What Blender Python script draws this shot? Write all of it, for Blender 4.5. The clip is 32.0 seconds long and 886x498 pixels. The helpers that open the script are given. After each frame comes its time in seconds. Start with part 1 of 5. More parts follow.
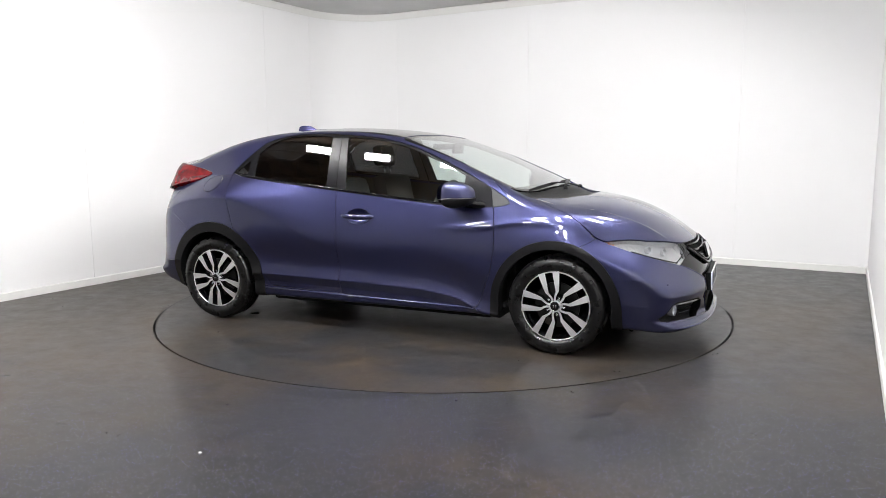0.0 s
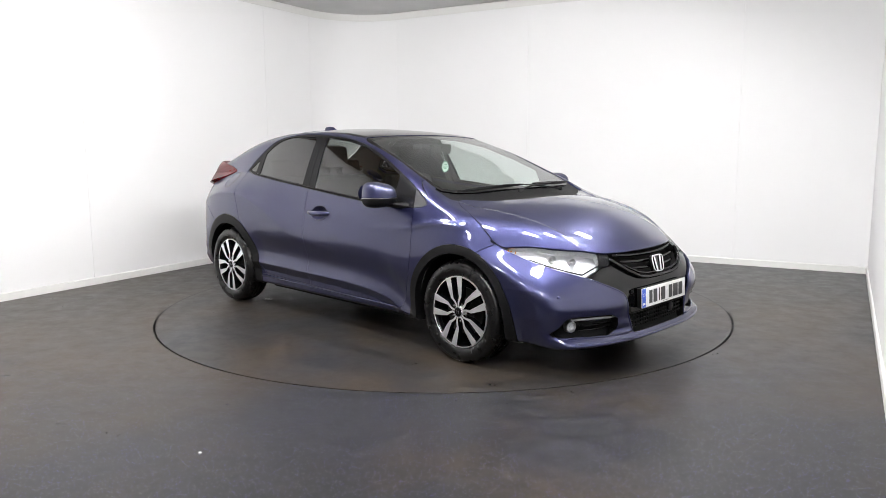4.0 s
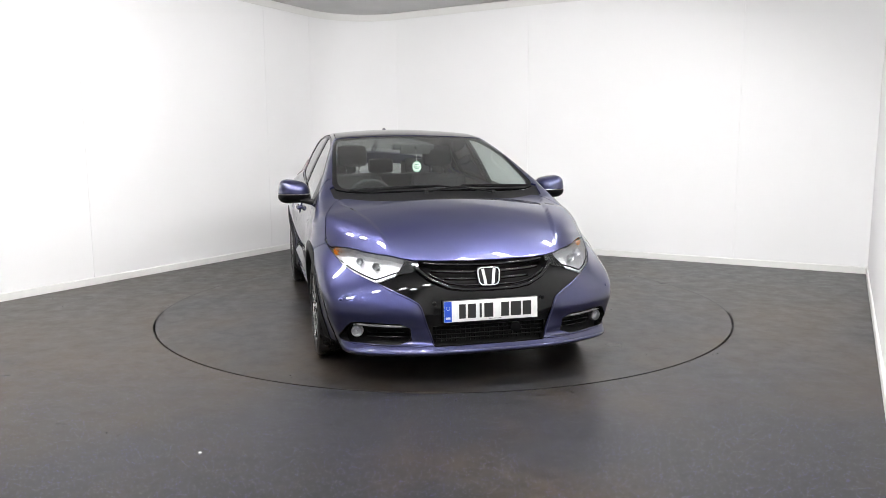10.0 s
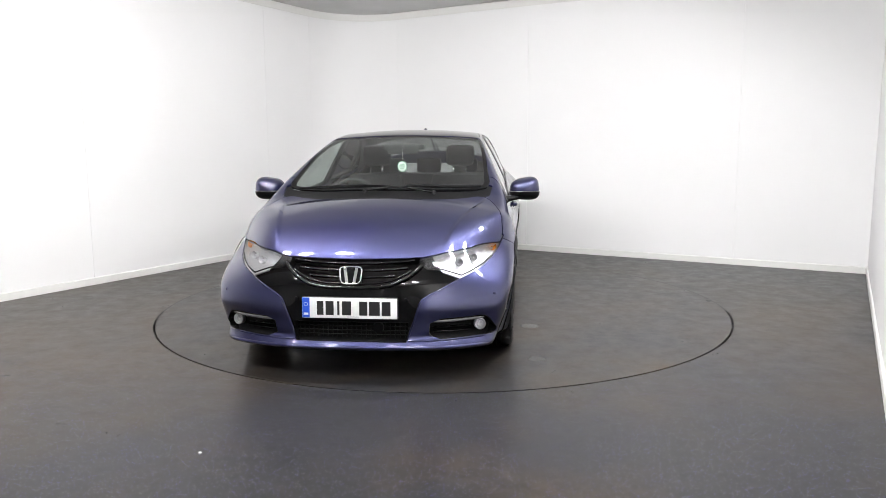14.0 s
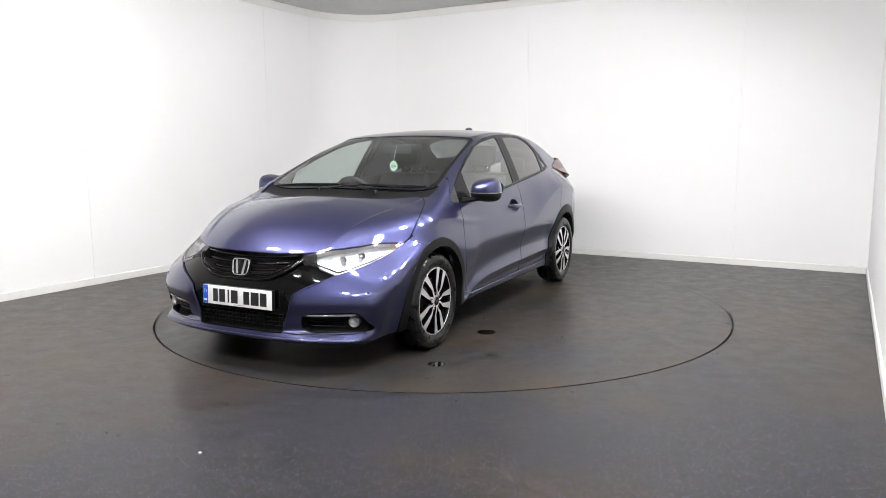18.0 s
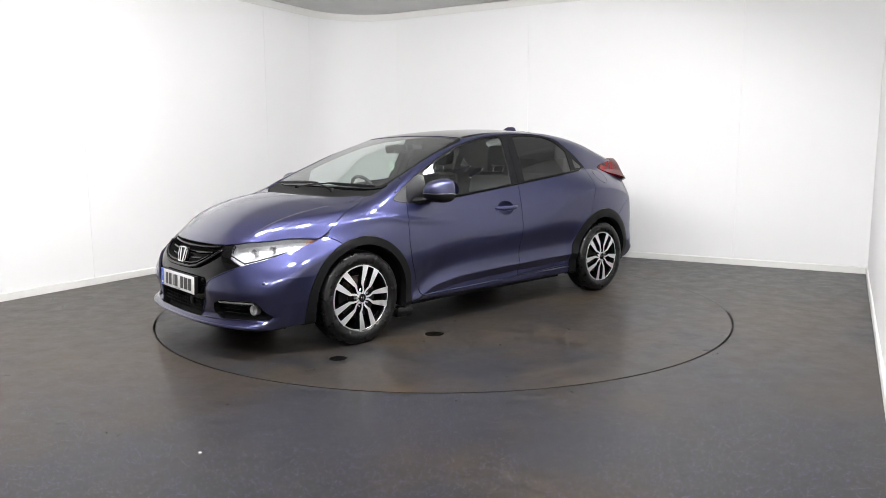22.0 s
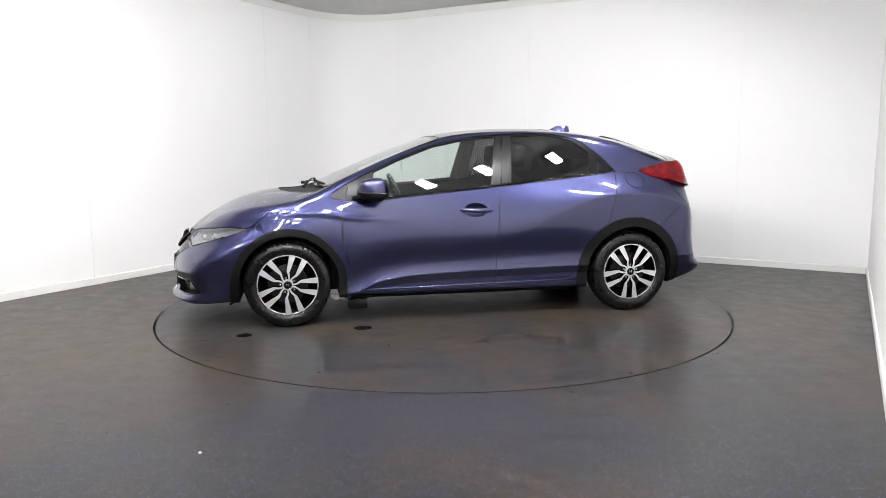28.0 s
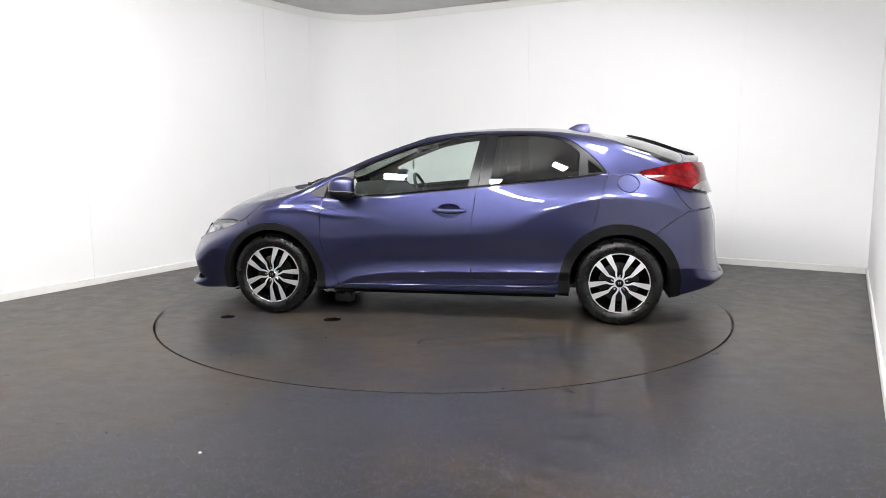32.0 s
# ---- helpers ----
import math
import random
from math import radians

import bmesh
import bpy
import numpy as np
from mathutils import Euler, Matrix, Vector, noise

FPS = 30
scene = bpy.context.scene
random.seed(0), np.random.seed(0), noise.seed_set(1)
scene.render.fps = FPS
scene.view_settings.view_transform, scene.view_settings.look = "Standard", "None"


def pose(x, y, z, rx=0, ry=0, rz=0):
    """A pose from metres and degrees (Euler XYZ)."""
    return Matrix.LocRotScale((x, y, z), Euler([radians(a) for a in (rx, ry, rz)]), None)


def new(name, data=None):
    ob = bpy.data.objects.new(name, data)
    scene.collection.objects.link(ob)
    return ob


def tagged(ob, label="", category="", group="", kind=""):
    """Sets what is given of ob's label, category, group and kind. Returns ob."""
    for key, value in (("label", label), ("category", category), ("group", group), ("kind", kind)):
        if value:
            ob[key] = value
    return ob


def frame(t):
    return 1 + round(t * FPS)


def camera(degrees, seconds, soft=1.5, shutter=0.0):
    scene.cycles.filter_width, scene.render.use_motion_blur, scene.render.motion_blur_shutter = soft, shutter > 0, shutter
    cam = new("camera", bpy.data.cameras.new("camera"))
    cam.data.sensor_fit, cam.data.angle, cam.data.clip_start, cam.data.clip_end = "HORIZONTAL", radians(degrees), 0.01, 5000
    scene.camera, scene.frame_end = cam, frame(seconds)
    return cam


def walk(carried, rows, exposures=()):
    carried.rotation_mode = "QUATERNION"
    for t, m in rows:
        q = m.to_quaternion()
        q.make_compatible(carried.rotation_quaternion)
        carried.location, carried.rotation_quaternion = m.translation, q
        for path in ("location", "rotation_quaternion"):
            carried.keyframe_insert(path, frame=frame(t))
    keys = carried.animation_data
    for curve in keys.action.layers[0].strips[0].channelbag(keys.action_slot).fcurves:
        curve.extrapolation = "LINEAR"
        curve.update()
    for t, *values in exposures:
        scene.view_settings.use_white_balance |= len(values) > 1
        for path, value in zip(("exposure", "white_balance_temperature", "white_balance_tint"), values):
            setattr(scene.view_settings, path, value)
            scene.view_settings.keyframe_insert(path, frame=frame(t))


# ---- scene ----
# ---- camera: on a stand, still ----
cam = camera(62.59, 32.0, soft=.8)
EYE = (0.0, -5.872, 1.274)
STAND = Matrix.Translation(EYE) @ pose(0, 0, 0, 81.98, 0, 0.01) @ pose(0, 0, 0, 0, 0, -0.293)
walk(cam, [(0.0, STAND), (32.0, STAND)])
scene.view_settings.exposure = -0.10

# ---- the room's own axes: u along its long walls, v along the back wall ----
TURN = math.atan2(.8686, .4955)
U, V = Vector((math.cos(TURN), math.sin(TURN), 0)), Vector((math.sin(TURN), -math.cos(TURN), 0))
LEFT, BACK, FRONT, HIGH, ROUND = -3.30, 3.165, -6.9, 3.0, .80


def right_at(u):
    return 3.034 - .0152 * (u - BACK)


def room(u, v, z=0.0):
    return U * u + V * v + Vector((0, 0, z))


# ---- world and light: ceiling panels only ----
world = bpy.data.worlds.new("world")
scene.world = world
world.use_nodes = True
world.node_tree.nodes["Background"].inputs[0].default_value = (.05, .05, .055, 1)
world.node_tree.nodes["Background"].inputs[1].default_value = .2
# lamps: (u, v, tilt across u, tilt across v)
# the last two are added near the camera to brighten the car's upper doors
FLOODS = [(-2.15, v, -34, 0) for v in (-1.5, -.9, -.1, .9)] + [(-1.51, 1.65, 0, 30), (-.9, 1.88, 0, 30), (-.29, 2.31, 0, 30), (.65, 2.0, 0, 30)] + [(-4.4, v, -38, 0) for v in (-.6, .4, 1.6)] + [(-3.7, 2.35, -38, 0), (-4.7, 2.35, -38, 0)]


# ---- materials ----
def material(name, color, rough=.5, metal=0.0, **more):
    m = bpy.data.materials.new(name)
    m.use_nodes = True
    b = m.node_tree.nodes["Principled BSDF"]
    b.inputs["Base Color"].default_value = (*color, 1)
    b.inputs["Roughness"].default_value = rough
    b.inputs["Metallic"].default_value = metal
    for key, value in more.items():
        b.inputs[key.replace("_", " ")].default_value = value
    return m


def node(m, kind, **inputs):
    n = m.node_tree.nodes.new(kind)
    for key, value in inputs.items():
        n.inputs[key.replace("_", " ")].default_value = value
    return n


def wire(m, a, b):
    m.node_tree.links.new(a, b)


def coords(m, scale=1.0):
    tc = node(m, "ShaderNodeTexCoord")
    mp = node(m, "ShaderNodeMapping", Scale=(scale, scale, scale))
    wire(m, tc.outputs["Object"], mp.inputs["Vector"])
    return mp.outputs["Vector"]


def grain(m, scale, low, high, to="Roughness", detail=4.0):
    """Fine variation of one input of the surface."""
    n = node(m, "ShaderNodeTexNoise", Scale=scale, Detail=detail)
    wire(m, coords(m), n.inputs["Vector"])
    r = node(m, "ShaderNodeMapRange", To_Min=low, To_Max=high)
    wire(m, n.outputs["Fac"], r.inputs["Value"])
    wire(m, r.outputs["Result"], m.node_tree.nodes["Principled BSDF"].inputs[to])
    return n


def bump(m, scale, strength, distance=.002, detail=3.0):
    n = node(m, "ShaderNodeTexNoise", Scale=scale, Detail=detail)
    wire(m, coords(m), n.inputs["Vector"])
    b = node(m, "ShaderNodeBump", Strength=strength, Distance=distance)
    wire(m, n.outputs["Fac"], b.inputs["Height"])
    wire(m, b.outputs["Normal"], m.node_tree.nodes["Principled BSDF"].inputs["Normal"])


def tint(m, scale, first, second, low=.35, high=.65, detail=5.0):
    """Two colours mixed by clouds of noise; returns the colour's socket."""
    n = node(m, "ShaderNodeTexNoise", Scale=scale, Detail=detail)
    wire(m, coords(m), n.inputs["Vector"])
    r = node(m, "ShaderNodeValToRGB")
    r.color_ramp.elements[0].position, r.color_ramp.elements[0].color = low, (*first, 1)
    r.color_ramp.elements[1].position, r.color_ramp.elements[1].color = high, (*second, 1)
    wire(m, n.outputs["Fac"], r.inputs["Fac"])
    wire(m, r.outputs["Color"], m.node_tree.nodes["Principled BSDF"].inputs["Base Color"])
    return r.outputs["Color"]


def pane_material(name, color, rough=0.0, gloss=1.0):
    """Thin glass: lets light through tinted, with a mirror's gloss by its angle."""
    m = bpy.data.materials.new(name)
    m.use_nodes = True
    m.node_tree.nodes.remove(m.node_tree.nodes["Principled BSDF"])
    t = m.node_tree.nodes.new("ShaderNodeBsdfTransparent")
    t.inputs["Color"].default_value = (*color, 1)
    g = node(m, "ShaderNodeBsdfGlossy", Roughness=rough)
    g.inputs["Color"].default_value = (gloss, gloss, gloss, 1)
    lw = node(m, "ShaderNodeLayerWeight", Blend=.5)
    p5 = node(m, "ShaderNodeMath")
    p5.operation = "POWER"
    p5.inputs[1].default_value = 3.6
    wire(m, lw.outputs["Facing"], p5.inputs[0])
    f = node(m, "ShaderNodeMapRange", To_Min=.08, To_Max=1.0)
    wire(m, p5.outputs[0], f.inputs["Value"])
    x = m.node_tree.nodes.new("ShaderNodeMixShader")
    wire(m, f.outputs[0], x.inputs[0])
    wire(m, t.outputs[0], x.inputs[1])
    wire(m, g.outputs[0], x.inputs[2])
    wire(m, x.outputs[0], m.node_tree.nodes["Material Output"].inputs[0])
    return m


def vinyl(name, seed):
    """Dark safety flooring: grey sheet with pale and violet chips, worn dull and brownish in places."""
    m = material(name, (.03, .03, .032), .36, 0, Specular_IOR_Level=.22)
    b = m.node_tree.nodes["Principled BSDF"]
    geo = node(m, "ShaderNodeNewGeometry") if seed is None else node(m, "ShaderNodeTexCoord")
    at = geo.outputs["Position"] if seed is None else geo.outputs["Object"]
    wear = node(m, "ShaderNodeTexNoise", Scale=.55 if seed is None else 1.1, Detail=6, Roughness=.65)
    wire(m, at, wear.inputs["Vector"])
    base = node(m, "ShaderNodeValToRGB")
    base.color_ramp.elements[0].position, base.color_ramp.elements[0].color = .40, (.0218, .0218, .0230, 1)
    base.color_ramp.elements[1].position, base.color_ramp.elements[1].color = .66, (.0430, .0320, .0205, 1)
    wire(m, wear.outputs["Fac"], base.inputs["Fac"])
    if seed is None:
        spot = node(m, "ShaderNodeVectorMath")
        spot.operation = "DISTANCE"
        spot.inputs[1].default_value = (-2.7, -1.0, 0)
        wire(m, at, spot.inputs[0])
        trod = node(m, "ShaderNodeMapRange", From_Min=.3, From_Max=2.2, To_Min=.20, To_Max=-.04)
        wire(m, spot.outputs["Value"], trod.inputs["Value"])
        more = node(m, "ShaderNodeMath")
        wire(m, wear.outputs["Fac"], more.inputs[0])
        wire(m, trod.outputs["Result"], more.inputs[1])
        wire(m, more.outputs[0], base.inputs["Fac"])
    mottle = node(m, "ShaderNodeTexNoise", Scale=7, Detail=6, Roughness=.65)
    wire(m, at, mottle.inputs["Vector"])
    mm = node(m, "ShaderNodeMapRange", From_Min=.3, From_Max=.7, To_Min=.60, To_Max=1.40)
    wire(m, mottle.outputs["Fac"], mm.inputs["Value"])
    dirty = node(m, "ShaderNodeMix")
    dirty.data_type, dirty.blend_type = "RGBA", "MULTIPLY"
    dirty.inputs["Factor"].default_value = 1
    wire(m, base.outputs["Color"], dirty.inputs["A"])
    wire(m, mm.outputs["Result"], dirty.inputs["B"])
    scuff = node(m, "ShaderNodeTexNoise", Scale=24, Detail=8, Roughness=.75, Distortion=.6)
    wire(m, at, scuff.inputs["Vector"])
    ss = node(m, "ShaderNodeMapRange", From_Min=.35, From_Max=.65, To_Min=.70, To_Max=1.30)
    wire(m, scuff.outputs["Fac"], ss.inputs["Value"])
    scuffed = node(m, "ShaderNodeMix")
    scuffed.data_type, scuffed.blend_type = "RGBA", "MULTIPLY"
    scuffed.inputs["Factor"].default_value = 1
    wire(m, dirty.outputs["Result"], scuffed.inputs["A"])
    wire(m, ss.outputs["Result"], scuffed.inputs["B"])
    # chips
    chips = node(m, "ShaderNodeTexVoronoi", Scale=125)
    wire(m, at, chips.inputs["Vector"])
    size = node(m, "ShaderNodeMath")
    size.operation = "LESS_THAN"
    size.inputs[1].default_value = .27
    wire(m, chips.outputs["Distance"], size.inputs[0])
    pick = node(m, "ShaderNodeSeparateColor")
    wire(m, chips.outputs["Color"], pick.inputs[0])
    few = node(m, "ShaderNodeMath")
    few.operation = "GREATER_THAN"
    few.inputs[1].default_value = .68
    wire(m, pick.outputs[0], few.inputs[0])
    both = node(m, "ShaderNodeMath")
    both.operation = "MULTIPLY"
    wire(m, size.outputs[0], both.inputs[0])
    wire(m, few.outputs[0], both.inputs[1])
    worn = node(m, "ShaderNodeMapRange", From_Min=.40, From_Max=.66, To_Min=1, To_Max=.6)
    wire(m, wear.outputs["Fac"], worn.inputs["Value"])
    axes = node(m, "ShaderNodeSeparateXYZ")
    wire(m, at, axes.inputs[0])
    trodden = node(m, "ShaderNodeMapRange", From_Min=-1.0, From_Max=-2.6, To_Min=.05 if seed is None else .16, To_Max=1.0 if seed is None else .16)
    wire(m, axes.outputs[1], trodden.inputs["Value"])
    left = node(m, "ShaderNodeMath")
    left.operation = "MULTIPLY"
    wire(m, worn.outputs["Result"], left.inputs[0])
    wire(m, trodden.outputs["Result"], left.inputs[1])
    some = node(m, "ShaderNodeMath")
    some.operation = "MULTIPLY"
    wire(m, both.outputs[0], some.inputs[0])
    wire(m, left.outputs[0], some.inputs[1])
    hue = node(m, "ShaderNodeValToRGB")
    hue.color_ramp.elements[0].position, hue.color_ramp.elements[0].color = .35, (.28, .28, .32, 1)
    hue.color_ramp.elements[1].position, hue.color_ramp.elements[1].color = .6, (.15, .13, .42, 1)
    wire(m, pick.outputs[1], hue.inputs["Fac"])
    mix = node(m, "ShaderNodeMix")
    mix.data_type = "RGBA"
    wire(m, some.outputs[0], mix.inputs["Factor"])
    wire(m, scuffed.outputs["Result"], mix.inputs["A"])
    wire(m, hue.outputs["Color"], mix.inputs["B"])
    color = mix.outputs["Result"]
    if seed is not None:
        shine = None
        # two dark spots and a pale scrape on the turning plate
        for x, y, r in ((.722, .70, .055), (1.535, .735, .045), (-1.2, -.9, .03)):
            d = node(m, "ShaderNodeVectorMath")
            d.operation = "DISTANCE"
            d.inputs[1].default_value = (x, y, .0)
            wire(m, at, d.inputs[0])
            e = node(m, "ShaderNodeMapRange", From_Min=r, From_Max=r * 1.25, To_Min=.85, To_Max=0)
            wire(m, d.outputs["Value"], e.inputs["Value"])
            k = node(m, "ShaderNodeMix")
            k.data_type = "RGBA"
            wire(m, e.outputs["Result"], k.inputs["Factor"])
            wire(m, color, k.inputs["A"])
            k.inputs["B"].default_value = (.0012, .0012, .0013, 1)
            color = k.outputs["Result"]
            less = node(m, "ShaderNodeMath")
            less.operation = "MULTIPLY_ADD"
            less.inputs[1].default_value = -1.0
            wire(m, e.outputs["Result"], less.inputs[0])
            if shine is None:
                less.inputs[2].default_value = 1.0
            else:
                wire(m, shine, less.inputs[2])
            shine = less.outputs[0]
    wire(m, color, b.inputs["Base Color"])
    rr = node(m, "ShaderNodeMapRange", From_Min=.3, From_Max=.7, To_Min=.27, To_Max=.42)
    wire(m, mottle.outputs["Fac"], rr.inputs["Value"])
    rough = rr.outputs["Result"]
    if seed is not None:
        # the dark spots are smooth and wet
        wet = node(m, "ShaderNodeMath")
        wet.operation, wet.use_clamp = "MULTIPLY", True
        wire(m, rough, wet.inputs[0])
        wire(m, shine, wet.inputs[1])
        rough = wet.outputs[0]
    wire(m, rough, b.inputs["Roughness"])
    fine = node(m, "ShaderNodeTexNoise", Scale=240, Detail=2)
    wire(m, at, fine.inputs["Vector"])
    bp = node(m, "ShaderNodeBump", Strength=.12, Distance=.001)
    wire(m, fine.outputs["Fac"], bp.inputs["Height"])
    wire(m, bp.outputs["Normal"], b.inputs["Normal"])
    return m


M_FLOOR = vinyl("floor_vinyl", None)
M_PLATE = vinyl("turntable_vinyl", 1)
M_WALL = material("white_wall", (.80, .80, .79), .55)
tint(M_WALL, .7, (.845, .845, .846), (.868, .868, .870))
bump(M_WALL, 60, .05)
M_TRIM = material("white_trim", (.78, .78, .76), .4)
grain(M_TRIM, 12, .32, .5)
M_CEILING = material("ceiling_board", (.62, .62, .61), .8)
tint(M_CEILING, 1.5, (.58, .58, .57), (.66, .66, .65))
bump(M_CEILING, 150, .12)
M_TIMBER = material("brown_planks", (.10, .065, .04), .7)
tint(M_TIMBER, 3.0, (.10, .070, .048), (.26, .165, .10), .3, .7)
M_STEEL_EDGE = material("dark_edge", (.02, .02, .02), .45)
grain(M_STEEL_EDGE, 40, .35, .6)

M_PAINT = material("violet_blue_paint", (.022, .023, .070), .36, .85, Coat_Weight=1.0, Coat_Roughness=.015, Coat_IOR=1.55)
flake = node(M_PAINT, "ShaderNodeTexVoronoi", Scale=900)
wire(M_PAINT, coords(M_PAINT), flake.inputs["Vector"])
ramp = node(M_PAINT, "ShaderNodeValToRGB")
ramp.color_ramp.elements[0].color, ramp.color_ramp.elements[1].color = (.0215, .0240, .072, 1), (.0370, .0410, .114, 1)
flake_pick = node(M_PAINT, "ShaderNodeSeparateColor")
wire(M_PAINT, flake.outputs["Color"], flake_pick.inputs[0])
wire(M_PAINT, flake_pick.outputs[0], ramp.inputs["Fac"])
wire(M_PAINT, ramp.outputs["Color"], M_PAINT.node_tree.nodes["Principled BSDF"].inputs["Base Color"])
M_BLACK_GLOSS = material("gloss_black", (.0025, .0025, .003), .08, 0, Specular_IOR_Level=.35)
grain(M_BLACK_GLOSS, 30, .06, .13)
M_BLACK = material("black_plastic", (.0045, .0045, .005), .48, 0, Specular_IOR_Level=.16)
grain(M_BLACK, 60, .40, .58)
bump(M_BLACK, 700, .10, .0005)
M_SATIN = material("satin_black_trim", (.0035, .0035, .004), .36, 0, Specular_IOR_Level=.09)
grain(M_SATIN, 6, .32, .40)
M_NOSE = material("nose_black", (.0028, .0028, .003), .08, 0, Specular_IOR_Level=.32)
grain(M_NOSE, 5, .06, .10)
M_PILLAR = material("gloss_black_pillar", (.006, .006, .007), .28, 0, Specular_IOR_Level=.15)
grain(M_PILLAR, 8, .20, .28)
M_DARK = material("dark_recess", (.004, .004, .004), .7, 0, Specular_IOR_Level=.15)
bump(M_DARK, 80, .2)
M_RUBBER = material("tyre_rubber", (.0020, .0020, .0022), .28, 0, Specular_IOR_Level=.45)
grain(M_RUBBER, 25, .20, .38)
bump(M_RUBBER, 400, .1, .0005)
M_ALLOY = material("polished_alloy", (.93, .93, .94), .36, 1.0)
grain(M_ALLOY, 60, .34, .48)
M_POCKET = material("black_rim_lacquer", (.0025, .0025, .003), .2, 0, Specular_IOR_Level=.18)
grain(M_POCKET, 50, .12, .22)
M_CHROME = material("chrome", (.80, .80, .82), .07, 1.0)
grain(M_CHROME, 30, .05, .12)
M_DISC = material("brake_iron", (.028, .027, .026), .42, .9)
grain(M_DISC, 90, .3, .55)
M_RUST = material("rusty_iron", (.04, .03, .025), .75, .3)
tint(M_RUST, 40, (.02, .017, .015), (.05, .035, .026))
M_GLASS = pane_material("clear_glass", (.84, .91, .88))
M_PRIVACY = pane_material("privacy_glass", (.05, .05, .054))
M_REAR = pane_material("rear_glass", (.42, .44, .43))
M_LENS = pane_material("lamp_lens", (.93, .94, .95), 0.0, .4)
M_RED = material("red_lens", (.3, .004, .007), .12, 0, Specular_IOR_Level=.35)
tint(M_RED, 22, (.045, .0008, .0016), (.14, .0022, .0045))
grain(M_RED, 50, .06, .12)
M_CLEAR = material("pale_lens", (.14, .14, .14), .14, .1, Coat_Weight=.6)
grain(M_CLEAR, 60, .08, .2)
M_AMBER = material("amber_lens", (.75, .27, .04), .12, 0, Coat_Weight=1.0)
grain(M_AMBER, 60, .08, .2)
M_SILVER = material("silver_reflector", (.62, .62, .63), .34, 1.0)
bump(M_SILVER, 75, .8, .006)
M_SMOKED = material("smoked_reflector", (.58, .58, .59), .40, 1.0)
bump(M_SMOKED, 50, .8, .008, 2.5)
M_CLOTH = material("seat_cloth", (.013, .013, .014), .9)
bump(M_CLOTH, 120, .15, .001)
grain(M_CLOTH, 14, .8, .98)
M_DASH = material("dash_plastic", (.022, .023, .024), .62)
bump(M_DASH, 500, .2, .0006)
grain(M_DASH, 20, .5, .7)
M_LINING = material("grey_lining", (.09, .09, .09), .9)
bump(M_LINING, 300, .2, .001)
M_PLATE_WHITE = material("white_plate", (.80, .80, .79), .25)
grain(M_PLATE_WHITE, 40, .2, .32)
M_BLUE = material("blue_band", (.01, .07, .50), .3)
grain(M_BLUE, 40, .25, .36)
M_INK = material("black_ink", (.012, .012, .012), .4)
grain(M_INK, 40, .35, .45)
M_TAG = material("pale_tag", (.72, .78, .72), .5)
grain(M_TAG, 90, .4, .6)
M_GREEN = material("green_print", (.10, .30, .18), .5)
grain(M_GREEN, 90, .4, .6)
M_TRAY = material("torn_plastic", (.55, .55, .54), .6)
tint(M_TRAY, 45, (.22, .215, .20), (.72, .72, .70), .34, .46)
M_LED = material("led_diffuser", (.9, .9, .9), .5)
led = M_LED.node_tree.nodes["Principled BSDF"]
led.inputs["Emission Color"].default_value = (1.0, .985, .985, 1)
led.inputs["Emission Strength"].default_value = 320.0


# ---- building blocks ----
def mesh(name, verts, faces, materials=(), smooth=False):
    me = bpy.data.meshes.new(name)
    me.from_pydata([tuple(v) for v in verts], [], [tuple(f) for f in faces])
    for m in materials:
        me.materials.append(m)
    if smooth:
        me.polygons.foreach_set("use_smooth", [True] * len(me.polygons))
    me.update()
    return me


def box(bm, x0, x1, y0, y1, z0, z1, bevel=0.0, m=None):
    r = bmesh.ops.create_cube(bm, size=1)
    bmesh.ops.scale(bm, vec=(x1 - x0, y1 - y0, z1 - z0), verts=r["verts"])
    bmesh.ops.translate(bm, vec=((x0 + x1) / 2, (y0 + y1) / 2, (z0 + z1) / 2), verts=r["verts"])
    if bevel:
        es = list({e for v in r["verts"] for e in v.link_edges})
        out = bmesh.ops.bevel(bm, geom=es, offset=bevel, segments=2, affect="EDGES", profile=.6)
        vs = list({v for f in out["faces"] for v in f.verts} | {v for v in r["verts"] if v.is_valid})
    else:
        vs = r["verts"]
    if m is not None:
        bmesh.ops.transform(bm, matrix=m, verts=vs)
    return vs


def done(bm, name, *materials, smooth=True):
    me = bpy.data.meshes.new(name)
    bmesh.ops.recalc_face_normals(bm, faces=bm.faces)
    if smooth:
        for f in bm.faces:
            f.smooth = True
        for e in bm.edges:
            if len(e.link_faces) == 2 and e.calc_face_angle(0) > radians(38):
                e.smooth = False
    bm.to_mesh(me)
    bm.free()
    for m in materials:
        me.materials.append(m)
    return me


def part(name, me, parent, label="", m=None):
    ob = new(name, me)
    ob.parent = parent
    if m is not None:
        ob.matrix_basis = m
    return tagged(ob, label)


def lathe(profile, steps=64, axis="y", arc=(0, 2 * math.pi), closed=False):
    """A turned form from (radius, height) pairs, about y or z."""
    full = abs(arc[1] - arc[0] - 2 * math.pi) < 1e-6
    n = steps if full else steps + 1
    vs, fs = [], []
    for i in range(n):
        a = arc[0] + (arc[1] - arc[0]) * i / steps
        for r, h in profile:
            vs.append((r * math.cos(a), h, r * math.sin(a)) if axis == "y" else (r * math.cos(a), r * math.sin(a), h))
    k = len(profile)
    for i in range(steps):
        j = (i + 1) % n
        for q in range(k - 1 if not closed else k):
            p = (q + 1) % k
            fs.append((i * k + q, i * k + p, j * k + p, j * k + q))
    return vs, fs


